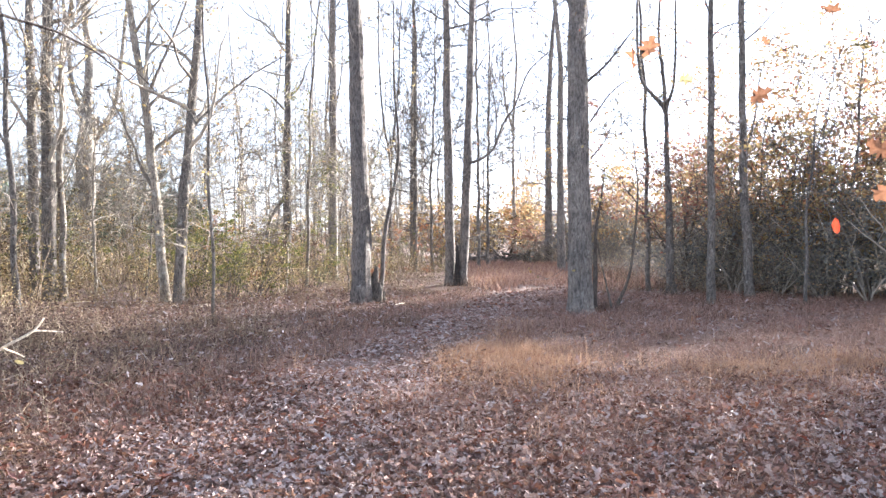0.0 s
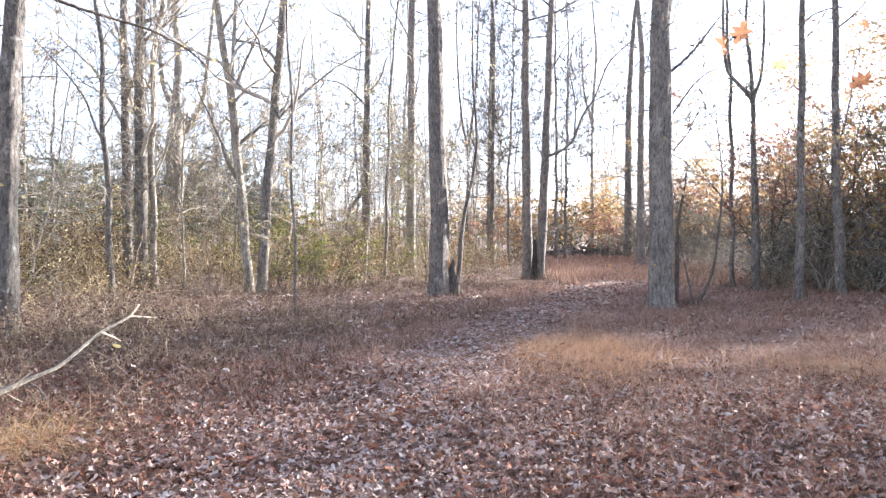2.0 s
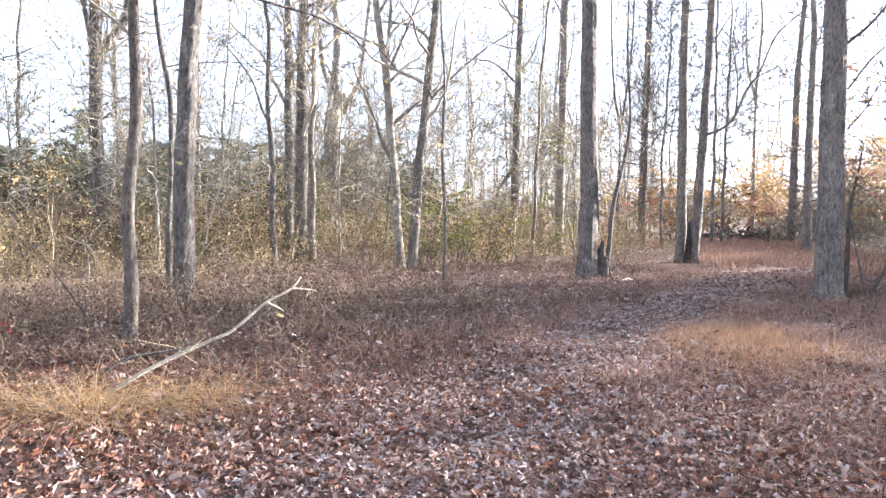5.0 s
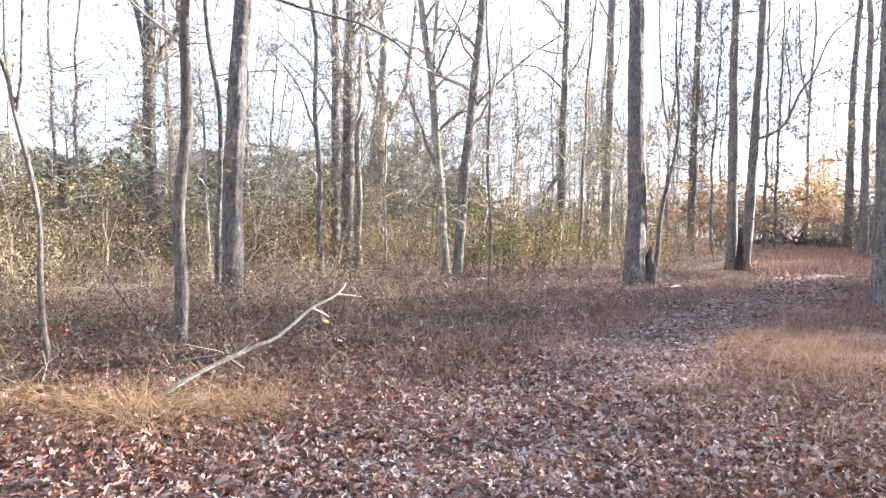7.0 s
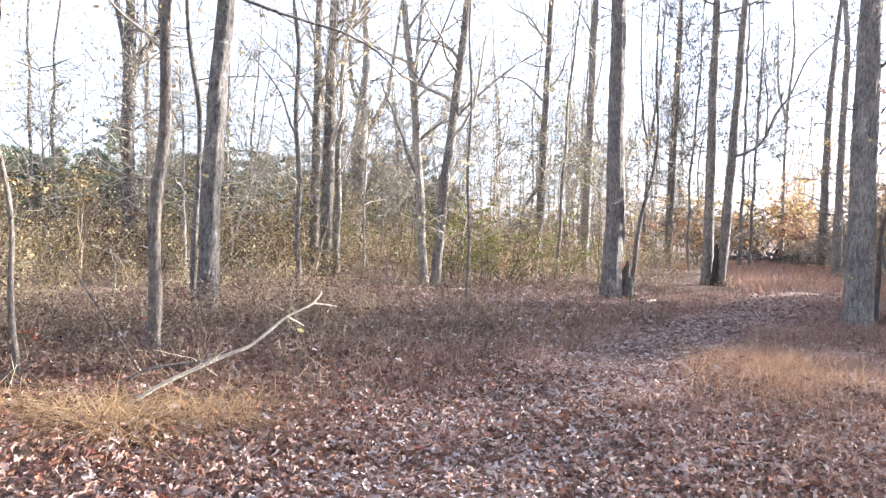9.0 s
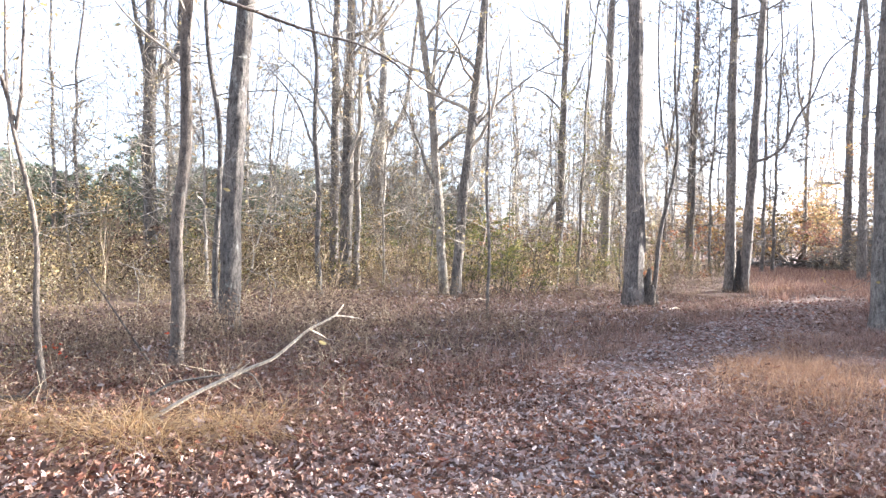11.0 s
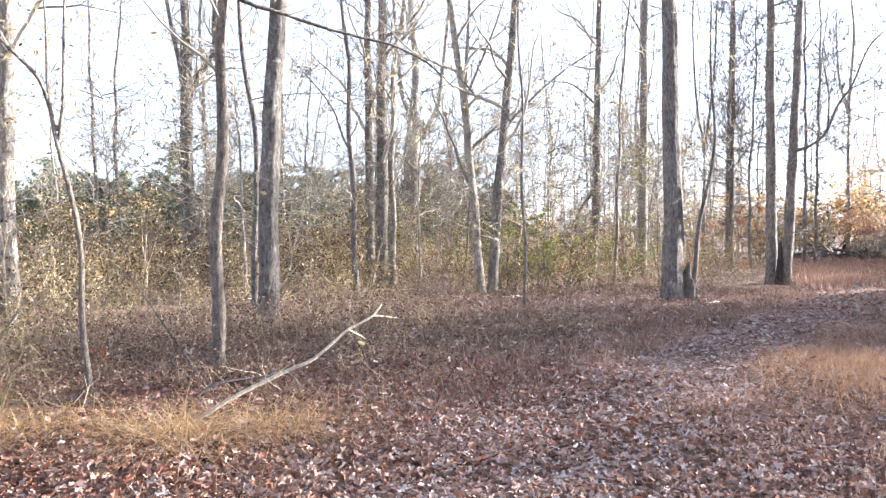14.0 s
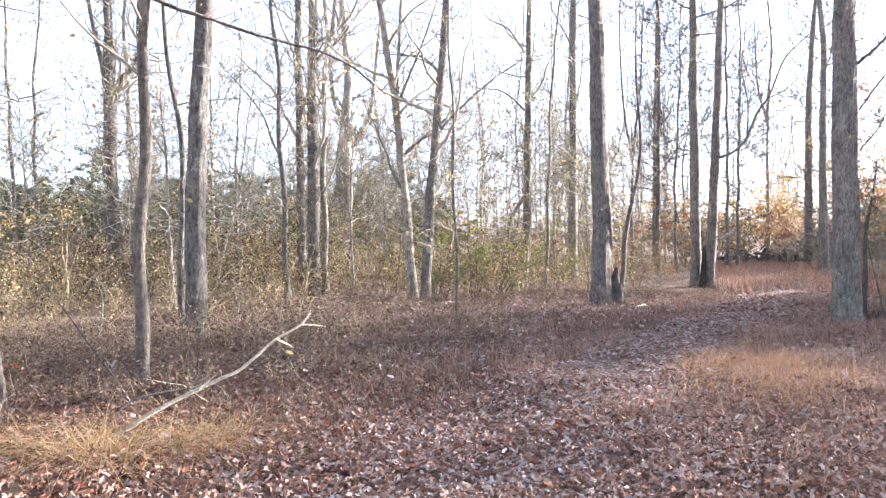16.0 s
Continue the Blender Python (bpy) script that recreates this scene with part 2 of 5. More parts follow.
def grow(geo, p, d, length, r, level, rng, tips, up=0.15, step=0.3, fork=1.0, wander=0.16, fine=0.003):
    """A wandering branch with smaller ones from it; tips gathers the places where leaves may hang."""
    n = max(2 if level == 0 else 3, int(length / step))
    if level == 0:
        n = 2 if length > 0.35 else 1
    pts, dirs = [p], []
    d = unit(d)
    kicks = rng.normal(0, wander, (n, 3))
    for q in range(n):
        d = unit(d + kicks[q] + np.array([0, 0, up * 0.25]))
        p = p + d * length / n
        pts.append(p)
        dirs.append(d)
    radii = np.maximum(r * (1 - np.linspace(0, 1, n + 1) * 0.8), fine * 0.6)
    tube(geo, pts, radii, 5 if level == 2 and r > 0.02 else 3, 0, rng, False)
    if level <= 1:
        tips.extend(pts[1:])
    if level > 0:
        count = int(rng.poisson(length * (3.0 if level == 1 else 1.9) * fork)) + 1
        for _ in range(count):
            k = rng.integers(max(1, n // 5), n + 1)
            along = dirs[min(k, n - 1)]
            side = unit(np.cross(along, rng.normal(0, 1, 3)))
            nd = unit(along * rng.uniform(0.5, 1.1) + side * rng.uniform(0.6, 1.0) + np.array([0, 0, up]))
            grow(geo, pts[k], nd, length * rng.uniform(0.28, 0.6), max(radii[min(k, n)] * rng.uniform(0.45, 0.7), fine), level - 1, rng, tips, up, step, fork, wander, fine)


def scatter(geo, template, tris, places, turns, sizes):
    """Copies a small template (n,3) to many places with rotation matrices (m,3,3) and sizes (m,)."""
    v = np.einsum("mij,nj->mni", turns, template) * sizes[:, None, None] + places[:, None]
    n = len(template)
    t = np.asarray(tris)[None] + (np.arange(len(places)) * n)[:, None, None]
    geo.add(v.reshape(-1, 3), t.reshape(-1, 3))


def random_turns(rng, m, tilt):
    """Rotations: any heading, tipped by about tilt radians."""
    h, a, b = rng.uniform(0, 2 * np.pi, m), rng.normal(0, tilt, m), rng.normal(0, tilt, m)
    z, o = np.zeros(m), np.ones(m)
    rz = np.stack([np.cos(h), -np.sin(h), z, np.sin(h), np.cos(h), z, z, z, o], -1).reshape(m, 3, 3)
    rx = np.stack([o, z, z, z, np.cos(a), -np.sin(a), z, np.sin(a), np.cos(a)], -1).reshape(m, 3, 3)
    ry = np.stack([np.cos(b), z, np.sin(b), z, o, z, -np.sin(b), z, np.cos(b)], -1).reshape(m, 3, 3)
    return rz @ rx @ ry


def lobed_leaf(lobes, deep, width, curl):
    """A lobed leaf of length 1 in the xy plane, with a raised midrib and curled edges."""
    rim = []
    n = lobes * 2 + 1
    for side in (1, -1):
        row = []
        for k in range(n):
            u = (k + 0.5) / n
            w = width * math.sin(math.pi * min(1, u * 0.92 + 0.06)) ** 0.7 * (1.0 if k % 2 == 0 else 1 - deep)
            row.append((u + (0.06 if k % 2 == 0 else 0), side * w * (1 - 0.35 * curl), curl * (w / width) ** 1.5 + 0.16 * math.sin(6 * u + 2 * side) + (0.08 if k % 2 else -0.05)))
        rim.append(row)
    outline = [(0, 0, 0)] + rim[0] + [(1.04, 0, curl * 0.6)] + rim[1][::-1]
    v = [(0.45, 0, 0.0)] + outline
    tris = [(0, i + 1, (i + 1) % len(outline) + 1) for i in range(len(outline))]
    return np.array(v) - np.array([0.5, 0, 0]), tris


PLAIN_LEAF = (np.array([(-0.5, 0, 0), (-0.1, 0.26, 0.1), (-0.1, -0.26, 0.1), (0.5, 0, 0.06)]), [(0, 2, 1), (1, 2, 3)])
MAPLE = lobed_leaf(3, 0.62, 0.5, 0.12)
BROAD = lobed_leaf(1, 0.15, 0.3, 0.3)


def crumpled_leaf(seed, lobes, width):
    """A dry lobed leaf, each a little different: uneven lobes, a fold along the rib, buckled edges."""
    r2 = np.random.default_rng(seed)
    n = lobes * 2 + 1
    fold, twist, sag = r2.uniform(0.1, 0.75), r2.normal(0, 0.35), r2.normal(0, 0.5)
    rows = []
    for side in (1, -1):
        row = []
        for k in range(n):
            u = (k + 0.5) / n + r2.normal(0, 0.03)
            w = width * math.sin(math.pi * min(0.97, max(0.08, u * 0.9 + 0.08))) ** 0.6 * (1.0 if k % 2 == 0 else 0.45) * r2.uniform(0.75, 1.2)
            row.append((u, side * w * (1 - 0.5 * fold), fold * w + twist * side * w * u + sag * (u - 0.5) ** 2 + r2.normal(0, 0.035)))
        rows.append(row)
    outline = [(0, 0, sag * 0.25)] + rows[0] + [(1.02, 0, sag * 0.25)] + rows[1][::-1]
    v = [(0.45, 0, -0.02)] + outline
    return np.array(v) - np.array([0.5, 0, 0]), [(0, i + 1, (i + 1) % len(outline) + 1) for i in range(len(outline))]


def ground_height(x, y):
    return 0.035 * np.sin(0.7 * x + 0.4 * y) * np.sin(0.5 * y - 0.3 * x + 1) + 0.02 * np.sin(2.3 * x + 1.1 * y)


TRACK = np.array([(-2.0, 0.0), (-1.5, 4.0), (-1.05, 7.6), (-0.45, 9.3), (0.3, 12.1), (1.4, 16.0), (3.2, 21.8), (4.7, 26.5), (6.0, 36.0), (7.2, 48.0)])


def track_offset(x, y):
    """Metres to the right of the middle of the track."""
    return x - np.interp(y, TRACK[:, 1], TRACK[:, 0])


def brush_edge(y):
    """The x left of which the undergrowth begins."""
    return np.interp(y, (0, 5, 7, 12, 18, 20.5, 22.5, 25, 28.5, 33, 50), (-8.0, -7.4, -7.0, -7.6, -6.6, -4.6, -1.8, -0.2, 1.2, 2.5, 3.6))


# ---- ground ----
rng = np.random.default_rng(11)
g = Geo()
ring = np.concatenate([np.linspace(0, 60, 130), np.geomspace(62, 2500, 26)])
angle = np.linspace(0, 2 * np.pi, 181)[:-1]
R, A = np.meshgrid(ring[1:], angle, indexing="ij")
X, Y = R * np.cos(A), R * np.sin(A) + 15
Z = ground_height(X, Y) * np.clip((70 - R) / 20, 0, 1)
na = len(angle)
i, j = np.meshgrid(np.arange(len(ring) - 2), np.arange(na), indexing="ij")
k = (j + 1) % na
g.add(np.concatenate([np.stack([X, Y, Z], -1).reshape(-1, 3), [[0, 15, 0.0]]]),
      np.stack([np.arange(na), (np.arange(na) + 1) % na, np.full(na, X.size)], -1),
      np.stack([i * na + j, (i + 1) * na + j, (i + 1) * na + k, i * na + k], -1).reshape(-1, 4))
ground = tagged(new("ground", g.mesh("ground", SOIL, True)), "brown leaf-strewn forest soil with low dry growth", "ground", kind="structure")


# ---- trees ----
def smooth_axis(bends, height, rng, wander, wobble):
    zs = [0.0] + [b[1] for b in bends]
    ss = [0.0] + [b[0] for b in bends]
    slope = (ss[-1] - ss[-2]) / (zs[-1] - zs[-2])
    z = zs[-1]
    while z < height:
        z += 1.5
        slope = slope * 0.6 + rng.normal(0, 0.05)
        zs.append(z)
        ss.append(ss[-1] + slope * 1.5)
    fine = np.concatenate([np.linspace(0, 0.5, 6)[:-1], np.arange(0.5, min(zs[-1], 9.0), 0.2), np.arange(9.0, zs[-1], 0.6)])
    s = np.interp(fine, zs, ss)
    for _ in range(3):
        s[1:-1] = (s[:-2] + 2 * s[1:-1] + s[2:]) / 4
    s = s + wobble * np.sin(fine * rng.uniform(1.5, 3) + rng.uniform(0, 6)) * np.clip(fine, 0, 1)
    across = np.cumsum(rng.normal(0, wander, len(fine)))
    across -= across[0]
    return fine, s, across


def tree(x, y, dia, height, bends, limbs=(), first=5.0, boughs=14, bark=None, label="", leaves=None, leaf_count=0, seed=0, sides=16, fork=1.0,
         reach=1.0, shoots=0, group="woodland trees"):
    """A bare tree. bends: (sideways, height) of the trunk's middle; limbs: (girth, ((sideways, height), ...)) that show on their own;
    boughs above `first`; shoots: thin dead twigs low on the trunk."""
    bark = bark or BARK
    rng = np.random.default_rng(seed + 1000)
    backlit = x > 0.3 and group == "woodland trees"      # these stand before the low sun, so their twigs are coloured darker
    thin = max(0.003, (0.00046 if backlit else 0.00034) * math.hypot(x, y))
    if x < -3:
        first, boughs, shoots, leaf_count = max(2.4, first - 2.0), int(boughs * 1.15), int(shoots * 1.3) + 4, leaf_count * 2 + 60
    else:
        first, boughs, shoots, leaf_count = max(2.6, first - 1.2), int(boughs * 1.3), int(shoots * 1.3) + 4, leaf_count + 60
    root = new("tree")
    root.location = (x, y, float(ground_height(x, y)) - 0.03)
    out = np.array([x, y]) / math.hypot(x, y)
    side = np.array([out[1], -out[0]])

    def spot(s, z, a=0.0):
        return np.array([side[0] * s + out[0] * a, side[1] * s + out[1] * a, z])

    z, s, a = smooth_axis(bends, height, rng, 0.012, 0.01 if dia > 0.2 else 0.03)
    pts = np.array([spot(s[k], z[k], a[k]) for k in range(len(z))])
    forked = dia > 0.4 and height < 11      # the limbs carry on where the trunk ends
    taper = 1 - 0.22 * z / z[-1] if forked else (1 - 0.9 * z / z[-1]) ** 0.75
    radii = dia / 2 * taper * (1 + 0.32 * np.exp(-z / 0.22)) * 0.97
    g = Geo()
    tube(g, pts, radii, sides, 0.055, rng)
    trunk = part("trunk", g, bark, root, smooth=True)
    tips, twigs = [], Geo()
    for girth, line in limbs:
        line = list(line)
        low = max(0.4, line[0][1] - 0.5)
        if girth > 0.1 and line[1][1] > line[0][1]:
            line = [(float(np.interp(low, z, s)), low)] + line
        fine = np.linspace(0, len(line) - 1, len(line) * 6)
        ls, lz = np.interp(fine, range(len(line)), [q[0] for q in line]), np.interp(fine, range(len(line)), [q[1] for q in line])
        for _ in range(4):
            ls[1:-1] = (ls[:-2] + 2 * ls[1:-1] + ls[2:]) / 4
            lz[1:-1] = (lz[:-2] + 2 * lz[1:-1] + lz[2:]) / 4
        a0 = float(np.interp(lz[0], z, a))
        la = a0 + np.cumsum(rng.normal(0, 0.01, len(fine)))
        lp = np.array([spot(ls[k], lz[k], la[k]) for k in range(len(fine))])
        g = Geo()
        lr = girth / 2 * (1 - 0.6 * np.linspace(0, 1, len(fine)))
        tube(g, lp, lr, 8, 0.04, rng)
        part("limb", g, bark, root, smooth=True)
        for k in range(4, len(fine), 2):
            if rng.random() < 0.75 * fork:
                dd = unit(lp[k] - lp[k - 1]) + unit(rng.normal(0, 1, 3)) * 0.9
                grow(twigs, lp[k], dd, rng.uniform(0.5, 1.5) * reach, lr[k] * 0.4, 1, rng, tips, fork=fork, fine=thin)
    for b in range(boughs):
        h = first + (z[-1] - first) * ((b + rng.uniform(0, 1)) / boughs) ** 1.1
        p = np.array([np.interp(h, z, pts[:, c]) for c in range(3)])
        r = float(np.interp(h, z, radii))
        turn = rng.uniform(0, 2 * np.pi)
        rise = rng.uniform(0.1, 1.5)
        d = np.array([math.cos(turn), math.sin(turn), rise])
        length = (0.9 + 0.13 * (z[-1] - h) + rng.uniform(0, 1.5)) * reach
        grow(twigs, p, d, length, min(r * (0.5 if dia > 0.25 and x < -3 else 0.33), 0.010 + (0.014 if x < -3 else 0.008) * length), 2, rng, tips, fork=fork, fine=thin)
    for b in range(shoots):
        h = rng.uniform(1.4, first + 2.5)
        p = np.array([np.interp(h, z, pts[:, c]) for c in range(3)])
        turn = rng.uniform(0, 2 * np.pi)
        d = np.array([math.cos(turn), math.sin(turn), rng.uniform(-0.1, 0.5)])
        grow(twigs, p, d, rng.uniform(0.5, 2.2) * reach, rng.uniform(1.2, 2.2) * thin, 1, rng, tips, 0.02, fork=fork * 1.2, wander=0.22, fine=thin)
    if dia > 0.15:
        for _ in range(24):
            h = rng.uniform(0.9, min(10.0, z[-1] - 1))
            p = np.array([np.interp(h, z, pts[:, c]) for c in range(3)])
            turn, r = rng.uniform(0, 2 * np.pi), float(np.interp(h, z, radii))
            d = np.array([math.cos(turn), math.sin(turn), rng.uniform(-0.1, 0.6)])
            stub = rng.uniform(0.06, 0.5)
            curl = rng.normal(0, 0.3, 3) * stub
            tube(twigs, [p + d * r * 0.7, p + d * (r + stub * 0.5) + curl * 0.4, p + d * (r + stub * 0.7) + curl * 1.3], np.array((1.0, 0.8, 0.45)) * rng.uniform(1.0, 1.0 + 8 * max(0.0, 0.3 - stub)) * max(thin, 0.008), 4)
    if twigs.n:
        # crowns before the sun take the bark colour: backlit shade put into the material
        crown = part("crown", twigs, bark if backlit or bark is BARK_DARK else TWIG, root)
    if leaf_count and tips:
        g = Geo()
        pick = rng.integers(0, len(tips), leaf_count)
        places = np.array(tips)[pick] + rng.normal(0, 0.05, (leaf_count, 3))
        scatter(g, *PLAIN_LEAF, places, random_turns(rng, leaf_count, 0.9), rng.uniform(0.06, 0.12, leaf_count))
        part("foliage", g, leaves or YELLOW, crown)
    return tagged(root, label, "tree", group)


def placed(x, y, distance):
    k = distance / math.hypot(x, y)
    return x * k, y * k


GREY = "tall bare grey-barked tree rooted in leaf litter"
SLIM = "slim bare tree standing in dry undergrowth"

# along the track
tree(-1.07, 20.85, 0.50, 19, ((0.01, 2.02), (-0.09, 5.69), (-0.13, 7.88)), first=8.5, bark=BARK_OAK, seed=10, sides=26, shoots=8,
     label="thick dark grey oak trunk beside the leafy track", boughs=16)
tree(-0.62, 21.1, 0.13, 7.0, ((0.12, 1.57), (0.43, 3.11), (0.52, 4.1), (0.48, 5.4)), first=2.4, boughs=12, bark=BARK, seed=11, sides=10,
     label="thin dark leaning stem grown from a tree base", reach=0.7)
tree(1.70, 28.46, 0.37, 20, ((-0.01, 2.13), (-0.08, 6.16), (-0.1, 10.18)), first=10, bark=BARK_OAK, seed=12, shoots=12, sides=20, leaves=AUTUMN, leaf_count=160, label="one of two tall grey trunks joined at the base")
tree(2.12, 28.36, 0.36, 20, ((0.15, 3.13), (0.29, 7.16), (0.38, 10.17)), first=10.5, bark=BARK_OAK, seed=13, shoots=12, sides=20, leaves=AUTUMN, leaf_count=160,
     limbs=((0.12, ((0.24, 4.38), (0.72, 4.54), (1.17, 4.9), (1.49, 5.85), (1.89, 6.35), (2.34, 7.65), (3.1, 8.3))), (0.065, ((1.2, 5.0), (1.25, 6.2), (1.0, 7.4), (1.2, 9.0))), (0.05, ((1.85, 6.3), (2.5, 6.6), (3.0, 7.3))), (0.06, ((0.3, 7.2), (0.9, 8.3), (1.6, 9.0)))),
     label="tall grey trunk with one long crooked side limb")
tree(3.98, 17.60, 0.54, 19, ((-0.05, 3.22), (-0.07, 5.73), (-0.05, 6.98)), first=7.5, bark=BARK_OAK, seed=16, sides=28, shoots=18, boughs=16,
     limbs=((0.07, ((0.15, 5.22), (0.59, 5.58), (1.19, 6.36))), (0.045, ((0.2, 4.3), (0.6, 4.9), (0.95, 5.2), (1.4, 5.3))), (0.04, ((0.22, 3.5), (0.55, 3.9), (0.8, 4.5)))), leaves=AUTUMN, leaf_count=320,
     label="thickest furrowed grey oak at the grassy track edge")
tree(4.52, 18.6, 0.13, 3.0, ((0.0, 1.02), (0.08, 1.98)), first=1.5, boughs=3, bark=BARK_DARK, seed=17, sides=8, label="short dark stem close behind an oak", reach=0.5)
tree(5.13, 18.93, 0.085, 4.2, ((0.42, 1.02), (0.5, 2.65), (0.46, 3.32)), first=2.0, boughs=4, bark=BARK_DARK, seed=24, sides=8, label="thin dark crooked sapling leaning from the ground", reach=0.6)
tree(4.95, 18.6, 0.05, 2.6, ((-0.2, 0.9), (-0.3, 1.6)), first=1.0, boughs=3, bark=BARK, seed=25, sides=6, label="very thin grey sapling in the grass", reach=0.5)

# right hand trees in front of the thicket
tree(7.75, 24.79, 0.16, 13, ((-0.05, 3.84), (-0.12, 6.51), (-0.29, 9.18)), first=4.5, boughs=10, bark=BARK, seed=18, sides=10, label="slim dark tree before the evergreen thicket", reach=0.7)
tree(8.04, 23.48, 0.27, 6.2, ((-0.08, 2.88), (-0.16, 5.75)), first=4.2, boughs=2, bark=BARK, seed=19, sides=14, reach=0.5, shoots=6, leaves=AUTUMN, leaf_count=90,
     limbs=((0.15, ((-0.16, 5.55), (-0.46, 5.94), (-0.87, 6.39), (-0.99, 7.5), (-0.99, 8.86), (-0.9, 11.0))),
            (0.12, ((-0.16, 5.6), (-0.26, 6.77), (-0.38, 7.79), (-0.33, 8.8), (-0.2, 11.5))),
            (0.12, ((-0.15, 5.6), (0.06, 6.16), (0.13, 7.25), (0.11, 8.76), (0.3, 11.0)))),
     label="dark tree forking into three upright limbs")
tree(7.69, 19.50, 0.21, 14, ((0.0, 3.38), (-0.01, 7.59)), first=7.5, boughs=9, bark=BARK, seed=20, sides=14, label="straight slim grey tree before the thicket", reach=0.7, shoots=9, leaves=AUTUMN, leaf_count=70)
tree(9.42, 21.16, 0.25, 15, ((-0.18, 3.53), (-0.23, 8.12)), first=8, boughs=9, bark=BARK, seed=21, sides=14, reach=0.7, shoots=9, leaves=AUTUMN, leaf_count=70,
     limbs=((0.06, ((-0.18, 6.97), (0.17, 7.24), (0.87, 8.0))),), label="slim grey tree with broken bark near its foot")
tree(12.63, 21.87, 0.13, 7, ((0.03, 2.79), (0.2, 4.85)), first=3, boughs=8, bark=BARK, seed=22, sides=8, label="thin pale sapling among evergreen shrubs", reach=0.7)
tree(9.83, 18.97, 0.09, 4.5, ((0.0, 1.41), (0.06, 2.79)), first=1.3, boughs=8, bark=BARK, seed=23, sides=8, label="thin pale many-twigged sapling before the thicket", reach=0.7)

# beyond the clearing
x, y = placed(0.85, 70.68, 46)
tree(x, y, 0.36, 20, ((0.03, 8.3), (0.16, 14.8)), first=7, boughs=14, bark=BARK, seed=30, shoots=14, label=SLIM, leaves=AMBER, leaf_count=600, reach=0.8)
x, y = placed(13.65, 96.73, 58)
tree(x, y, 0.36, 11, ((-0.1, 8.0), (-0.02, 10.4)), first=6, boughs=5, bark=BARK_PALE, seed=31, label="far bare tree forking against the sky",
     limbs=((0.24, ((-0.15, 9.6), (-0.7, 11.6), (-0.82, 13.7), (-0.9, 16))), (0.24, ((-0.1, 10.0), (0.2, 14.5), (0.0, 16.5), (-0.2, 19)))))
tree(9.18, 49.76, 0.52, 21, ((-0.02, 9.52), (0.24, 14.47), (0.52, 16.57)), first=9, boughs=12, bark=BARK_OAK, seed=32, shoots=12, leaves=AMBER, leaf_count=400, label="tall dark tree behind the grassy clearing")
tree(7.96, 39.71, 0.44, 20, ((-0.05, 5.11), (-0.01, 10.77), (-0.34, 13.61)), first=9, boughs=12, bark=BARK_OAK, seed=33, shoots=12, leaves=AMBER, leaf_count=400,
     label="tall dark tree with a forked head")

tree(0.6, 40, 0.25, 19, ((0.05, 6), (0.1, 12)), first=5, boughs=26, bark=BARK, seed=34, shoots=12, sides=10, label=SLIM, leaves=AUTUMN, leaf_count=220, reach=1.0)
tree(-0.65, 42, 0.24, 6.4, ((0.0, 3), (0.05, 6)), first=4.5, boughs=3, bark=BARK, seed=35, shoots=5, sides=10, label="slim grey tree forking into two upright limbs", reach=0.7,
     limbs=((0.15, ((0.05, 5.9), (-0.25, 7.2), (-0.45, 9.0), (-0.6, 12.0), (-0.5, 16))), (0.15, ((0.05, 5.9), (0.25, 7.6), (0.5, 10.0), (0.55, 13.0), (0.9, 17)))))
tree(1.5, 40, 0.15, 15, ((-0.1, 4), (0.15, 9)), first=5, boughs=24, bark=BARK, seed=36, shoots=8, sides=8, label=SLIM, reach=0.9, leaves=AUTUMN, leaf_count=120)
tree(4.2, 44, 0.2, 18, ((0.0, 6), (-0.1, 12)), first=6, boughs=22, bark=BARK, seed=37, shoots=8, sides=8, label=SLIM, reach=0.9, leaves=AUTUMN, leaf_count=180)
tree(4.9, 46, 0.2, 18, ((0.05, 6), (0.15, 12)), first=6, boughs=20, bark=BARK, seed=38, shoots=8, sides=8, label=SLIM, reach=0.7)

# left hand wood, behind the undergrowth's edge
tree(-4.64, 32.23, 0.37, 20, ((0.04, 5.6), (0.12, 11.24)), first=8, boughs=16, bark=BARK, seed=40, shoots=10, label=GREY,
     limbs=((0.17, ((-0.1, 3.4), (-0.65, 2.54), (-0.79, 1.75), (-0.5, 0.96), (-0.1, 0.39))),))
tree(-3.39, 28.37, 0.13, 14, ((0.1, 4.14), (0.2, 7.13), (0.49, 10.12)), first=2.5, boughs=16, bark=BARK, seed=41, sides=10, label="slim tree still holding green and yellow leaves", leaves=GREEN, leaf_count=700, reach=0.6)
tree(-2.77, 32.01, 0.40, 21, ((0.03, 5.57), (0.02, 11.19)), first=9, boughs=15, bark=BARK_OAK, seed=42, shoots=6, label="tall straight brown-grey tree in the undergrowth")
tree(-3.73, 15.94, 0.075, 9, ((-0.03, 1.96), (-0.09, 4.51), (-0.14, 6.39)), first=2.2, boughs=12, bark=BARK, seed=43, sides=8, label="thin pale sapling at the edge of the leaf litter", reach=0.55, shoots=6)
tree(-5.77, 20.77, 0.31, 17, ((0.16, 2.76), (0.39, 5.24), (0.62, 7.87)), first=5, boughs=16, bark=BARK, seed=44, shoots=16, leaves=YELLOW, leaf_count=240,
     limbs=((0.08, ((0.36, 4.58), (0.81, 5.11), (1.31, 5.58), (1.96, 6.13), (2.77, 6.64))),), label="leaning grey tree hung with thin dead twigs")
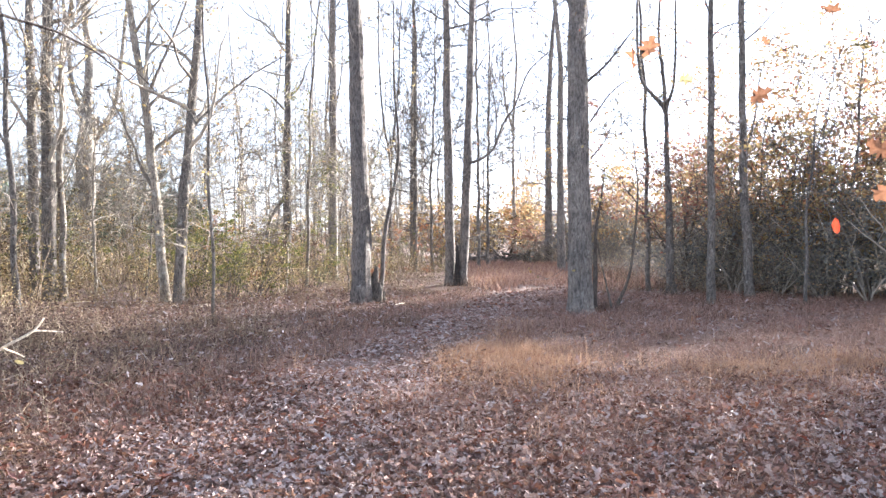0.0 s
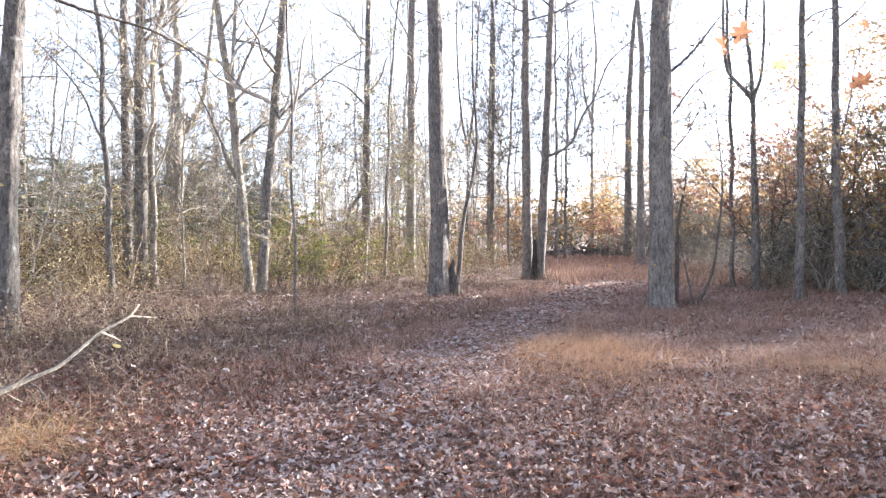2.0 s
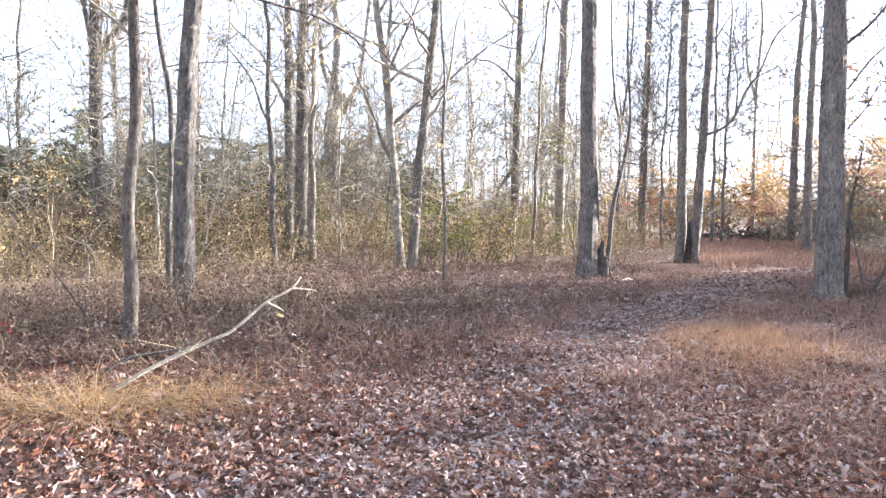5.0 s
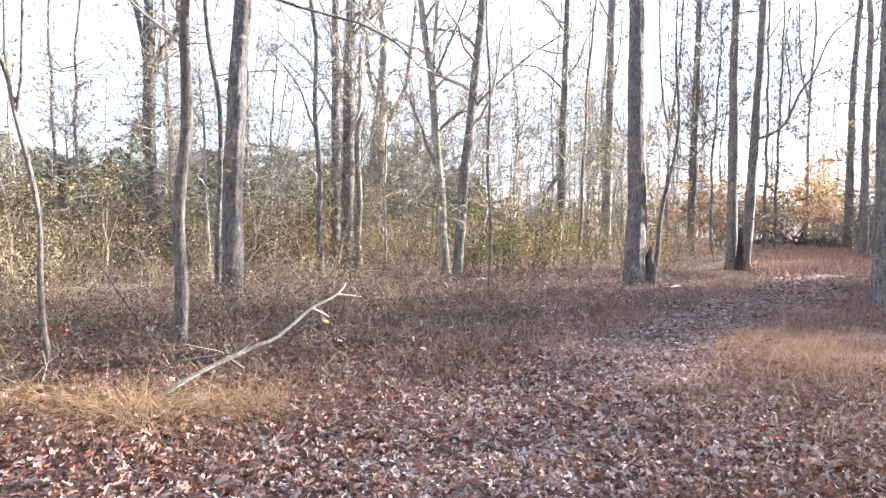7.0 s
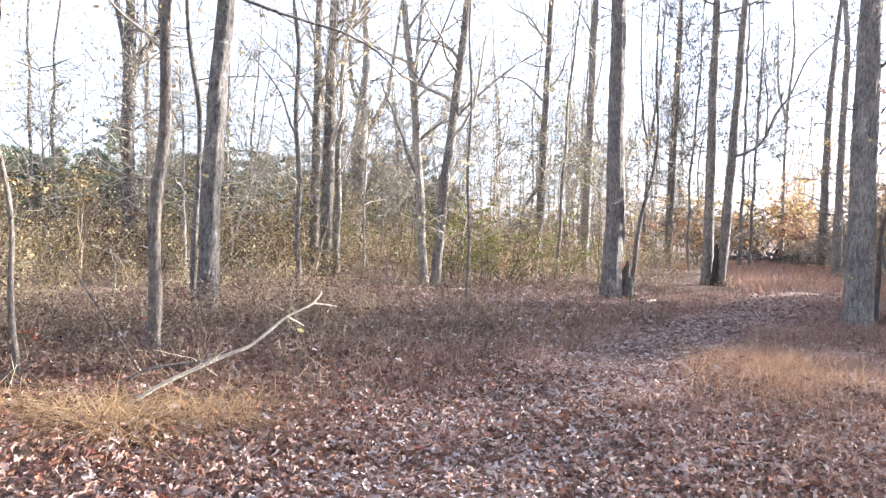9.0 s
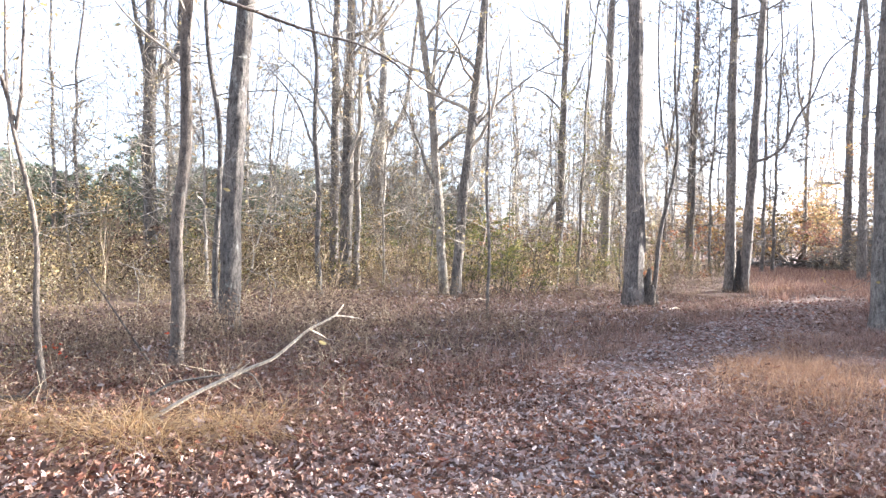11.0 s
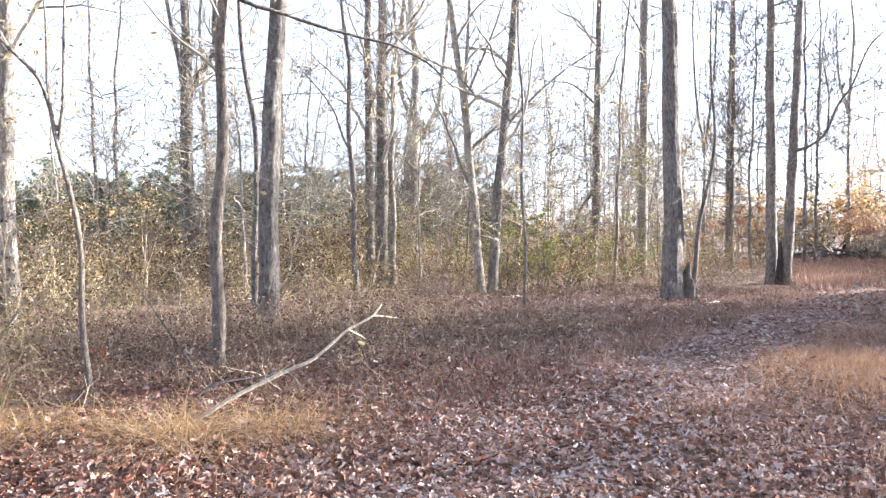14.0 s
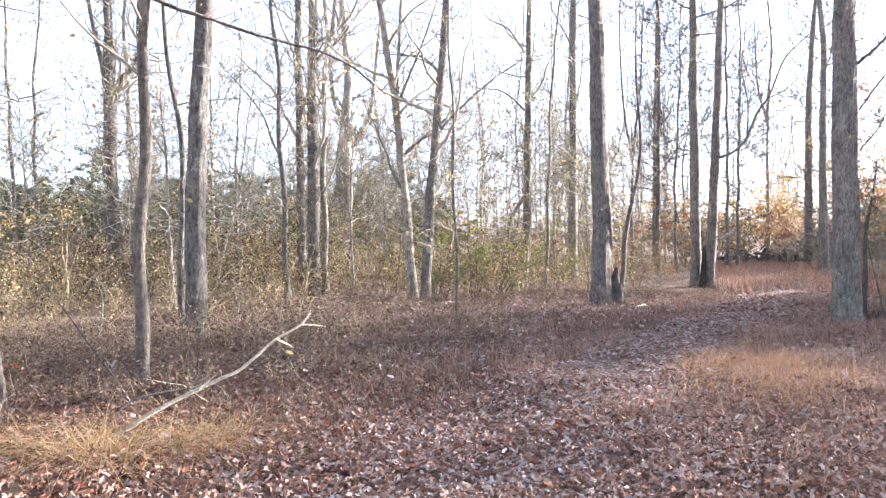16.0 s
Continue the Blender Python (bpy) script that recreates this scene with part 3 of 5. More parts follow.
tree(-6.20, 21.22, 0.26, 15, ((-0.24, 3.04), (-0.54, 5.84), (-0.9, 8.17)), first=4, boughs=14, bark=BARK_PALE, seed=45, shoots=12, leaves=YELLOW, leaf_count=200,
     limbs=((0.15, ((-0.3, 4.29), (-0.46, 5.84), (-0.37, 7.23), (-0.33, 8.16), (-0.2, 10.5))), (0.1, ((-0.46, 5.38), (-0.08, 6.3), (0.3, 7.22), (0.7, 8.4)))),
     label="pale leaning tree with upswept limbs")
tree(-8.88, 18.86, 0.17, 13, ((-0.12, 3.39), (-0.17, 4.27), (-0.21, 6.03), (-0.36, 7.78)), first=6, boughs=9, bark=BARK, seed=46, shoots=8, sides=10,
     limbs=((0.07, ((-0.17, 3.83), (-0.34, 4.13), (-0.57, 4.86), (-0.93, 5.36), (-1.67, 6.18))),), label="slim dark tree with a thin rising side branch", reach=0.7)
tree(-10.12, 22.46, 0.30, 18, ((-0.02, 4.57), (-0.07, 7.17), (-0.05, 8.9)), first=6, boughs=12, bark=BARK_OAK, seed=47, shoots=8, label=GREY, leaves=YELLOW, leaf_count=160)
tree(-9.49, 21.97, 0.39, 19, ((-0.02, 4.49), (0.0, 8.7)), first=5.5, boughs=16, bark=BARK, seed=48, shoots=16, leaves=YELLOW, leaf_count=220, label="grey tree with vines and ragged twigs on its trunk")
tree(-9.19, 22.12, 0.20, 15, ((-0.06, 3.65), (0.04, 7.03), (0.34, 8.71)), first=5, boughs=10, bark=BARK_PALE, seed=49, shoots=8, label="slim pale tree beside a thicker one")
tree(-13.31, 34.03, 0.92, 6.0, ((0.0, 3.0), (0.1, 5.6)), first=4.5, boughs=4, bark=BARK_PALE, seed=50, shoots=8, leaves=AUTUMN, leaf_count=320,
     limbs=((0.56, ((0.1, 5.5), (0.15, 7.0), (0.28, 9.0), (0.12, 11.0), (-0.2, 15))), (0.34, ((0.12, 5.5), (0.7, 6.3), (1.3, 7.4), (1.5, 9.2), (1.9, 13))),
            (0.3, ((0.12, 6.8), (-0.4, 8.0), (-0.55, 10.0), (-0.9, 14))), (0.16, ((-0.1, 4.8), (-0.9, 5.6), (-1.5, 6.6), (-1.8, 8.4)))),
     label="stout pale tree dividing into heavy limbs")
tree(-13.59, 11.94, 0.34, 17, ((-0.08, 3.55), (-0.07, 6.39)), first=6.5, boughs=10, bark=BARK_PALE, seed=51, shoots=34, label="sunlit pale tree wrapped in dry twigs", leaves=BRUSH_LEAF, leaf_count=250)
tree(-12.79, 11.72, 0.38, 18, ((-0.09, 2.94), (0.02, 6.26)), first=6.5, boughs=12, bark=BARK_PALE, seed=52, shoots=34, label="sunlit pale tree with shaggy vine-covered bark", leaves=BRUSH_LEAF, leaf_count=250)
tree(-11.43, 10.35, 0.13, 5.4, ((-0.14, 2.02), (-0.4, 3.32), (-0.7, 4.03)), first=3.4, boughs=4, bark=BARK_DARK, seed=53, sides=10, label="crooked thin tree leaning over the brambles", reach=0.6)
tree(-6.16, 6.59, 0.075, 3.1, ((-0.09, 1.56), (-0.22, 2.38), (-0.32, 2.96)), first=1.6, boughs=3, bark=BARK_BROWN, seed=54, sides=10, reach=0.5,
     limbs=((0.04, ((-0.27, 2.7), (-0.23, 3.03), (-0.22, 3.56), (-0.21, 4.14), (-0.15, 5.0))), (0.045, ((-0.29, 2.8), (-0.43, 3.31), (-0.72, 3.6), (-0.93, 3.84), (-1.3, 4.3)))),
     label="crooked thin sapling forking above the undergrowth")
x, y = placed(-87.32, 95.70, 34)
tree(x, y, 0.17, 13, ((-0.14, 5.2), (-0.3, 9.7)), first=3.5, boughs=14, bark=BARK, seed=55, shoots=8, sides=10, label=SLIM, leaves=BRUSH_LEAF, leaf_count=200)
x, y = placed(-56.24, 65.66, 30)
tree(x, y, 0.16, 12, ((-0.38, 3.6), (-0.37, 6.8)), first=3, boughs=14, bark=BARK, seed=56, shoots=8, sides=10, label=SLIM, leaves=BRUSH_LEAF, leaf_count=160)
tree(-15.92, 21.57, 0.48, 7.3, ((-0.18, 3.77), (-0.18, 6.6)), first=5, boughs=3, bark=BARK, seed=57, sides=20, shoots=8, leaves=YELLOW, leaf_count=200,
     limbs=((0.2, ((-0.24, 6.3), (-0.45, 7.41), (-0.64, 8.31), (-0.77, 9.2), (-1.2, 12.5))), (0.36, ((-0.18, 6.3), (-0.18, 8.15), (-0.24, 9.24), (-0.1, 13), (0.3, 17))),
            (0.36, ((-0.1, 6.2), (0.21, 6.72), (0.75, 7.39), (0.71, 8.4), (0.74, 9.32), (1.1, 13)))),
     label="grey tree with a heavy trunk forking overhead")
tree(-15.5, 21.9, 0.2, 12, ((-0.05, 3.0), (-0.2, 6.5)), first=6, boughs=8, bark=BARK_PALE, seed=58, shoots=6, sides=10, label="slim sunlit tree beside a forked trunk")
tree(-5.89, 8.42, 0.165, 13, ((0.02, 1.82), (0.09, 3.94), (0.1, 4.64)), first=5.4, boughs=10, bark=BARK_BROWN, seed=59, sides=16, shoots=4,
     limbs=((0.055, ((0.1, 4.68), (0.4, 4.56), (0.82, 4.47), (1.33, 4.33), (1.7, 4.26), (2.14, 4.2), (2.6, 4.04), (2.92, 3.79))),),
     label="slim grey tree with a long drooping side branch", reach=0.8)
tree(-7.24, 11.85, 0.36, 18, ((0.01, 2.82), (0.13, 4.76), (0.18, 5.72)), first=8.8, boughs=12, bark=BARK, seed=60, sides=24, shoots=6, label="thick grey-barked tree at the edge of the brush")
tree(-7.65, 12.10, 0.12, 11, ((-0.01, 2.85), (0.02, 3.64), (-0.18, 4.73), (-0.3, 5.8)), first=5, boughs=8, bark=BARK, seed=61, shoots=6, sides=10, label="slim tree curving beside a thick trunk", reach=0.7)
x, y = placed(-65.62, 119.79, 44)
tree(x, y, 0.19, 12, ((-0.02, 5.8), (0.07, 7.3)), first=5, boughs=12, bark=BARK, seed=62, shoots=6, sides=10, label=SLIM)

# charred hollow at the foot of the twin trunks
g = Geo()
tube(g, [(0, 0, 0), (0.02, 0, 0.4), (0.03, 0.02, 0.9), (0.02, 0.03, 1.4)], (0.17, 0.15, 0.11, 0.03), 9, 0.15, np.random.default_rng(5))
ob = new("tree_stump", g.mesh("tree_stump", CHAR, True))
ob.location = (1.93, 28.2, 0)
tagged(ob, "charred black stump between two joined trunks", "stump")
g = Geo()
r2 = np.random.default_rng(6)
for bx, by, top, girth in ((0, 0, 0.95, 0.1), (0.1, -0.03, 0.55, 0.11), (-0.1, 0.0, 0.7, 0.09), (0.2, 0.03, 0.3, 0.08)):
    tube(g, [(bx, by, -0.05), (bx + 0.01, by, top * 0.35), (bx + 0.04, by + 0.02, top * 0.7), (bx + r2.normal(0.05, 0.03), by, top)], (girth * 1.25, girth, girth * 0.75, girth * 0.35), 9, 0.22, r2)
ob = new("tree_stump", g.mesh("tree_stump", BARK_DARK, True))
ob.location = (-0.76, 20.95, 0)
tagged(ob, "low dark rotten stump against an oak trunk", "stump")


# ---- trees further back ----
def spread(rng, count, lo, hi, near, far):
    """Places in a sector; angles in degrees to the left of +y."""
    a, d = np.radians(rng.uniform(lo, hi, count)), np.sqrt(rng.uniform(near ** 2, far ** 2, count))
    return np.stack([-np.sin(a) * d, np.cos(a) * d], -1)


def copies(originals, places, rng, low=0.8, high=1.2):
    """Copies of the originals in turn; the first places take the originals themselves."""
    for n, (x, y) in enumerate(places):
        s = rng.uniform(low, high)
        ob = originals[n % len(originals)]
        m = pose(x, y, float(ground_height(x, y)) - 0.03, 0, 0, rng.uniform(0, 360))
        if n < len(originals):
            ob.matrix_basis = m @ Matrix.Scale(s, 4)
        else:
            c = copy_thing(ob, m)
            c.scale = (s, s, s)


rng = np.random.default_rng(21)
backs = []
for n in range(11):
    lean = rng.normal(0, 0.35, 2)
    # mostly pale bark: the haze over the far wood is put into its colour
    backs.append(tree(0.01, 42, rng.uniform(0.08, 0.2), rng.uniform(9, 17), ((lean[0], 3), (lean[0] + lean[1], 6), (lean[0] - lean[1], 9)), first=4.0, boughs=14, sides=7, shoots=5,
                      bark=(BARK_PALE, BARK_PALE, BARK_OAK)[n % 3], seed=200 + n, fork=0.6, leaves=YELLOW if n % 2 else AUTUMN, leaf_count=90,
                      label="slim bare tree in the wood behind the undergrowth", group="trees of the far wood", reach=0.8))
spots = np.concatenate([spread(rng, 38, 1, 31, 36, 74), spread(rng, 16, 0, 12, 38, 70), spread(rng, 8, 31, 54, 34, 60), spread(rng, 16, -3, 1, 50, 80), spread(rng, 10, -11, -3, 62, 90)])
copies(backs, spots, rng, 0.75, 1.2)

# whips and saplings between the trees
whips = []
for n in range(5):
    lean = rng.normal(0, 0.3, 2)
    whips.append(tree(0.01, 30, rng.uniform(0.045, 0.08), rng.uniform(5, 8.5), ((lean[0], 2), (lean[0] + lean[1], 4)), first=1.0, boughs=15, sides=6, shoots=8, bark=(BARK, BARK_PALE)[n % 2], seed=240 + n,
                      fork=0.75, leaves=YELLOW, leaf_count=60, label="thin twiggy sapling among the undergrowth", group="saplings of the wood", reach=0.75))
spots = np.concatenate([spread(rng, 52, 2, 36, 19, 42), spread(rng, 6, 30, 50, 16, 30)])
copies(whips, spots[spots[:, 0] < brush_edge(spots[:, 1]) - 0.7], rng, 0.7, 1.2)

# trees beyond the sides of the view, which shade the track
spots = np.array([(19, 10), (17, 4), (22, 14), (14, -2), (24, 6), (20, -3), (27, 12), (25, 0), (12, -8), (30, 18), (4, -7), (-6, -6), (-14, 0), (-17, 5)])
shade = []
for n in range(3):
    shade.append(tree(0.01, 40, rng.uniform(0.3, 0.45), rng.uniform(16, 19), ((0.1, 4), (0.2, 9)), first=5.0, boughs=20, sides=12, seed=300 + n, label=GREY, bark=BARK_OAK,
                      leaves=AUTUMN, leaf_count=500, group="trees of the far wood"))
copies(shade, spots, rng, 0.9, 1.15)


# ---- shrubs ----
def shrub(height, spread_, leaf_mat, leaf_count, size, label, seed, stems=6, low=0.15, bark=None, name="shrub", category="shrub", group="thicket shrubs", clumps=70, kind_leaf=PLAIN_LEAF, fork=0.6, dome=None, girth=0.010, rise=(0.7, 1.0)):
    """Stems that fan out, with leaves gathered in clumps round the twigs."""
    rng = np.random.default_rng(seed)
    root = new(name)
    wood, tips = Geo(), []
    for _ in range(stems):
        turn = rng.uniform(0, 2 * np.pi)
        d = np.array([math.cos(turn) * spread_ / height, math.sin(turn) * spread_ / height, 1.0])
        grow(wood, np.array([math.cos(turn) * 0.1, math.sin(turn) * 0.1, -0.02]), d, height * rng.uniform(*rise), girth * height, 2, rng, tips, 0.1, 0.35, fork, fine=0.007 if height > 5 else 0.003)
    part("wood", wood, bark or BARK_DARK, root)
    tips = np.array(tips)
    tips = tips[tips[:, 2] > low * height]
    heart = tips[rng.integers(0, len(tips), clumps)]
    if dome:
        way = rng.normal(0, 1, (clumps, 3))
        way *= (rng.uniform(0.25, 1.0, clumps) ** 0.5 / np.linalg.norm(way, axis=1))[:, None]
        heart = np.array([0, 0, dome[0]]) + way * np.array([dome[1], dome[1], dome[2]])
    pick = rng.integers(0, clumps, leaf_count)
    places = heart[pick] + rng.normal(0, 0.05 * height ** 0.8, (leaf_count, 3)) * rng.uniform(0.5, 1.6, (clumps, 1))[pick] * np.array([1.0, 1.0, 0.45])
    loose = leaf_count // 7
    places[:loose] = tips[rng.integers(0, len(tips), loose)] + rng.normal(0, 0.08, (loose, 3))
    places[:, 2] = np.clip(places[:, 2], 0.05, None)
    g = Geo()
    scatter(g, *kind_leaf, places, random_turns(rng, leaf_count, 0.8), rng.uniform(0.6, 1.3, leaf_count) * size)
    part("foliage", g, leaf_mat, root)
    return tagged(root, label, category, group)


holly = [shrub(h, w, EVERGREEN, 2300, 0.125, "dense dark evergreen shrub in the thicket", 400 + n, stems=8, low=0.04, clumps=130, bark=TWIG, dome=(0.48 * h, 0.42 * h, 0.5 * h)) for n, (h, w) in enumerate(((3.8, 1.7), (3.3, 1.9), (4.6, 1.9)))]
edge = [(10.6, 26), (10.4, 27.8), (11.6, 24.4), (12.8, 23.6), (14.0, 22.6), (15.2, 21.8), (12.2, 28.5), (13.2, 26.8), (15.0, 25.2), (13.6, 20.6), (11.9, 21.9),
        (17.0, 24.0), (16.0, 29.0), (13.0, 31.5), (20.5, 12), (10.2, 54), (6.0, 57),
        (10.4, 48.5), (11.6, 47.5), (12.8, 47.0), (14.0, 46.5), (15.2, 46.0), (16.4, 45.0), (17.4, 43.5), (13.4, 49.5), (15.8, 48.5)]
copies(holly, edge, rng, 0.8, 1.15)
low_edge = [(8.2, 50), (9.4, 50.5), (9.6, 47.5), (10.6, 46.5), (12.0, 45.5), (13.6, 44.6)]
for n, (x, y) in enumerate(low_edge):
    copy_thing(holly[n % 3], pose(x, y, float(ground_height(x, y)) - 0.03, 0, 0, 50 * n)).scale = (0.75, 0.75, 0.5)
for n, (x, y) in enumerate(((9.3, 25.6), (9.5, 24.4), (9.9, 23.2), (10.8, 22.3), (11.6, 21.4), (12.4, 20.6), (13.4, 20), (14.6, 19.4), (10.2, 24.6))):
    copy_thing(holly[n % 3], pose(x, y, float(ground_height(x, y)) - 0.03, 0, 0, 70 * n)).scale = (0.7, 0.7, 0.52 + 0.08 * (n % 3))
gold = [shrub(h, 2.4, mat, 4000, 0.13, "young oak with orange and russet autumn leaves", 420 + n, stems=5, low=0.2, bark=BARK_DARK, name="young_oak", category="tree", clumps=140, fork=0.62,
              girth=0.0075, rise=(0.62, 0.98)) for n, (h, mat) in enumerate(((7.4, AUTUMN), (8.0, RUSSET), (6.8, AMBER)))]
OAKS = ((10.6, 52.0, 0.85), (11.8, 51.0, 1.1), (13.2, 50.5, 1.25), (14.6, 50.0, 1.2), (16.2, 49.0, 1.1), (17.8, 47.0, 0.95), (8.8, 57, 0.9), (10.5, 61, 1.0),
        # the last six of this row are added, hidden behind the others, to shade the clearing
        (9.5, 26.0, 0.92), (10.4, 24.2, 1.08), (11.4, 23.4, 1.06), (11.9, 24.9, 0.95), (12.5, 22.6, 0.66), (13.4, 22.4, 0.62), (13.9, 23.2, 0.95), (15.8, 24.2, 1.15), (12.4, 27.6, 0.8), (14.5, 40.5, 0.85), (15.6, 38.5, 0.9), (14.0, 37.0, 0.7), (16.8, 42.0, 0.9), (14.8, 35.0, 0.85), (16.5, 46.0, 0.9),
        (18.5, 31.0, 0.9), (24.5, 27.5, 0.9), (21.0, 24.0, 0.7),
        # oaks out of view on the right, added only to dapple the near ground
        (15.0, 14.6, 0.85), (17.0, 16.8, 0.8), (19.0, 15.2, 1.0), (17.4, 12.6, 0.95), (20.5, 18.6, 1.0), (15.5, 11.0, 0.85), (14.0, 8.6, 0.85), (21.5, 12.0, 1.0), (18.0, 8.4, 0.9), (17.8, 19.8, 0.62), (18.8, 21.8, 0.68), (16.6, 18.0, 0.62), (25.0, 25.6, 1.2), (17.2, 24.8, 1.1), (20.6, 25.6, 0.9))
unplaced = {0, 1, 2}
for n, (x, y, s) in enumerate(OAKS):
    m = pose(x, y, float(ground_height(x, y)) - 0.03, 0, 0, 77 * n)
    sort = 2 if y > 40 or n % 3 == 1 else (1 if n in (8, 15) else 0)
    if sort in unplaced:
        unplaced.remove(sort)
        gold[sort].matrix_basis = m @ Matrix.Scale(s, 4)
    else:
        copy_thing(gold[sort], m).scale = (s, s, s)
green = [shrub(2.2, 1.1, GREEN, 1100, 0.072, "yellow-green leafy shrub in the undergrowth", 430 + n, stems=6, low=0.08, group="green shrubs", clumps=70) for n in range(2)]
copies(green, [(-4.7, 22.3), (-4.1, 22.9), (-4.4, 23.8), (-2.9, 26.5), (-13.5, 19.5), (-11.6, 24.5)], rng, 0.65, 0.95)
dark = [shrub(2.5, 0.9, GREEN, 1700, 0.075, "dark green holly shrub in the undergrowth", 440, stems=6, low=0.06, group="green shrubs", clumps=60)]
copies(dark, [(-5.6, 22.7), (-6.2, 23.6), (-5.3, 24.2), (-8.0, 26), (-3.0, 29.5), (-10.5, 25.0)], rng, 0.7, 0.95)
hedge = [shrub(h, 2.0, mat, 1500, 0.165, "russet leafy bush along the far field edge", 450 + n, stems=6, low=0.05, name="bush", category="bush", group="far bushes", clumps=70)
         for n, (h, mat) in enumerate(((3.8, AMBER), (3.6, BRUSH_LEAF), (3.2, RUSSET), (3.4, HAZED_WOOD)))]
spots = np.stack([np.linspace(-16, 24, 40) + rng.normal(0, 0.5, 40), rng.uniform(58, 74, 40)], -1)
copies(hedge, np.concatenate([spots, [(4.5, 53.5), (6.5, 54.5), (8.4, 53), (3.2, 51), (2.2, 46), (3.4, 56)]]), rng, 0.8, 1.25)


brown = [shrub(h, 1.2, mat, 1500, 0.075, "loose brown-leaved bush in the undergrowth", 470 + n, stems=6, low=0.05, bark=STEM, name="bush", category="bush", group="bushes in the wood", clumps=50, fork=0.5)
         for n, (h, mat) in enumerate(((2.2, BRUSH_LEAF), (1.8, HERB), (2.8, BRUSH_LEAF)))]
spots = np.concatenate([spread(rng, 34, 24, 52, 17, 34), spread(rng, 18, 3, 24, 30, 42)])
copies(brown, spots[spots[:, 0] < np.array([brush_edge(q) for q in spots[:, 1]]) - 2.5], rng, 0.6, 1.1)


seedling = [shrub(1.5, 0.5, ORANGE, 190, 0.09, "young sapling keeping bright orange leaves", 480, stems=3, low=0.3, bark=STEM, name="sapling", category="sapling", group="orange saplings", clumps=14, fork=0.5)]
copies(seedling, [(-4.9, 24.0), (-1.0, 31), (0.6, 36), (-0.3, 27.5), (1.4, 33.5)], rng, 0.6, 1.1)


red_seedling = [shrub(0.4, 0.12, RED, 9, 0.07, "tiny red-leaved seedling among the brown weeds", 490, stems=2, low=0.4, bark=STEM, name="seedling", category="seedling", group="", clumps=4, fork=0.4)]
copies(red_seedling, [(-7.2, 8.2), (-6.5, 9.6)], rng, 0.9, 1.1)


# ---- pines ----
def pine(height, seed):
    rng = np.random.default_rng(seed)
    root = new("pine")
    g = Geo()
    zs = np.linspace(0, height, 14)
    tube(g, np.stack([np.cumsum(rng.normal(0, 0.03, 14)), np.cumsum(rng.normal(0, 0.03, 14)), zs], -1), 0.016 * height * (1.04 - zs / height), 9, 0.05, rng)
    part("trunk", g, BARK_DARK, root, smooth=True)
    wood, hearts = Geo(), []
    for k in range(58):
        h = height * (0.12 + 0.86 * (k / 58) ** 0.9)
        turn = rng.uniform(0, 2 * np.pi)
        length = (height - h) * 0.34 + 0.35 + rng.uniform(0, 0.4)
        d = np.array([math.cos(turn), math.sin(turn), rng.uniform(0.05, 0.5)])
        pts = np.array([(0, 0, h)] + [np.array([0, 0, h]) + unit(d) * length * q + np.array([0, 0, 0.12 * length * q * q]) for q in (0.35, 0.7, 1.0)])
        tube(wood, pts, (0.03, 0.022, 0.014, 0.006), 4)
        for q in np.linspace(0.35, 1.0, 5):
            hearts.append(np.array([np.interp(q, (0, 0.35, 0.7, 1), pts[:, c]) for c in range(3)]) + rng.normal(0, 0.1, 3))
    part("wood", wood, BARK_DARK, root)
    hearts = np.array(hearts)
    per = 12
    places = np.repeat(hearts, per, 0) + rng.normal(0, 0.05, (len(hearts) * per, 3))
    blade = np.array([(0, 0.03, 0), (0, -0.03, 0), (0.30, 0, 0.10)])
    g = Geo()
    scatter(g, blade, [(0, 1, 2)], places, random_turns(rng, len(places), 0.8), rng.uniform(0.7, 1.3, len(places)))
    part("foliage", g, NEEDLE, root)
    return tagged(root, "dark green young pine behind the wood", "pine", "pines behind the wood")


pines = [pine(h, 500 + n) for n, h in enumerate((5.2, 6.2, 4.6))]
spots = np.concatenate([spread(rng, 66, 30, 56, 46, 66), spread(rng, 34, 14, 32, 50, 70), [placed(-0.50, 0.86, 46), placed(-0.62, 0.78, 52)]])
copies(pines, spots, rng, 0.72, 1.12)

# far woods that close the horizon
def join_many(geo, source, places, turns, sizes):
    v = np.concatenate(source.v)
    t = np.concatenate(source.t) if source.t else np.zeros((0, 3), np.int32)
    q = np.concatenate(source.q) if source.q else np.zeros((0, 4), np.int32)
    w = np.einsum("mij,nj->mni", turns, v) * sizes[:, None, None] + places[:, None]
    off = (np.arange(len(places)) * len(v))[:, None, None]
    geo.add(w.reshape(-1, 3), (t[None] + off).reshape(-1, 3) if len(t) else None, (q[None] + off).reshape(-1, 4) if len(q) else None)


def upright(rng, m):
    return random_turns(rng, m, 0.06)


far = Geo()
for n in range(4):
    src, r2, tips = Geo(), np.random.default_rng(600 + n), []
    for _ in range(4):
        grow(src, np.array([0, 0, 0.0]), np.array([r2.normal(0, 0.25), r2.normal(0, 0.25), 1.0]), 6.0, 0.06, 1, r2, tips, 0.1, 1.5, 0.5)
    k = 220
    at = np.array(tips)[r2.integers(0, len(tips), k)] + r2.normal(0, 0.4, (k, 3))
    at[:, 2] = np.clip(np.abs(at[:, 2]) * r2.uniform(0.05, 1, k), 0.1, None)
    scatter(src, *PLAIN_LEAF, at, random_turns(r2, k, 0.9), r2.uniform(0.35, 0.8, k))
    places = spread(rng, 36, -75, 75, 85, 150)
    join_many(far, src, np.column_stack([places, np.zeros(len(places))]), upright(rng, len(places)), rng.uniform(0.6, 1.1, len(places)))
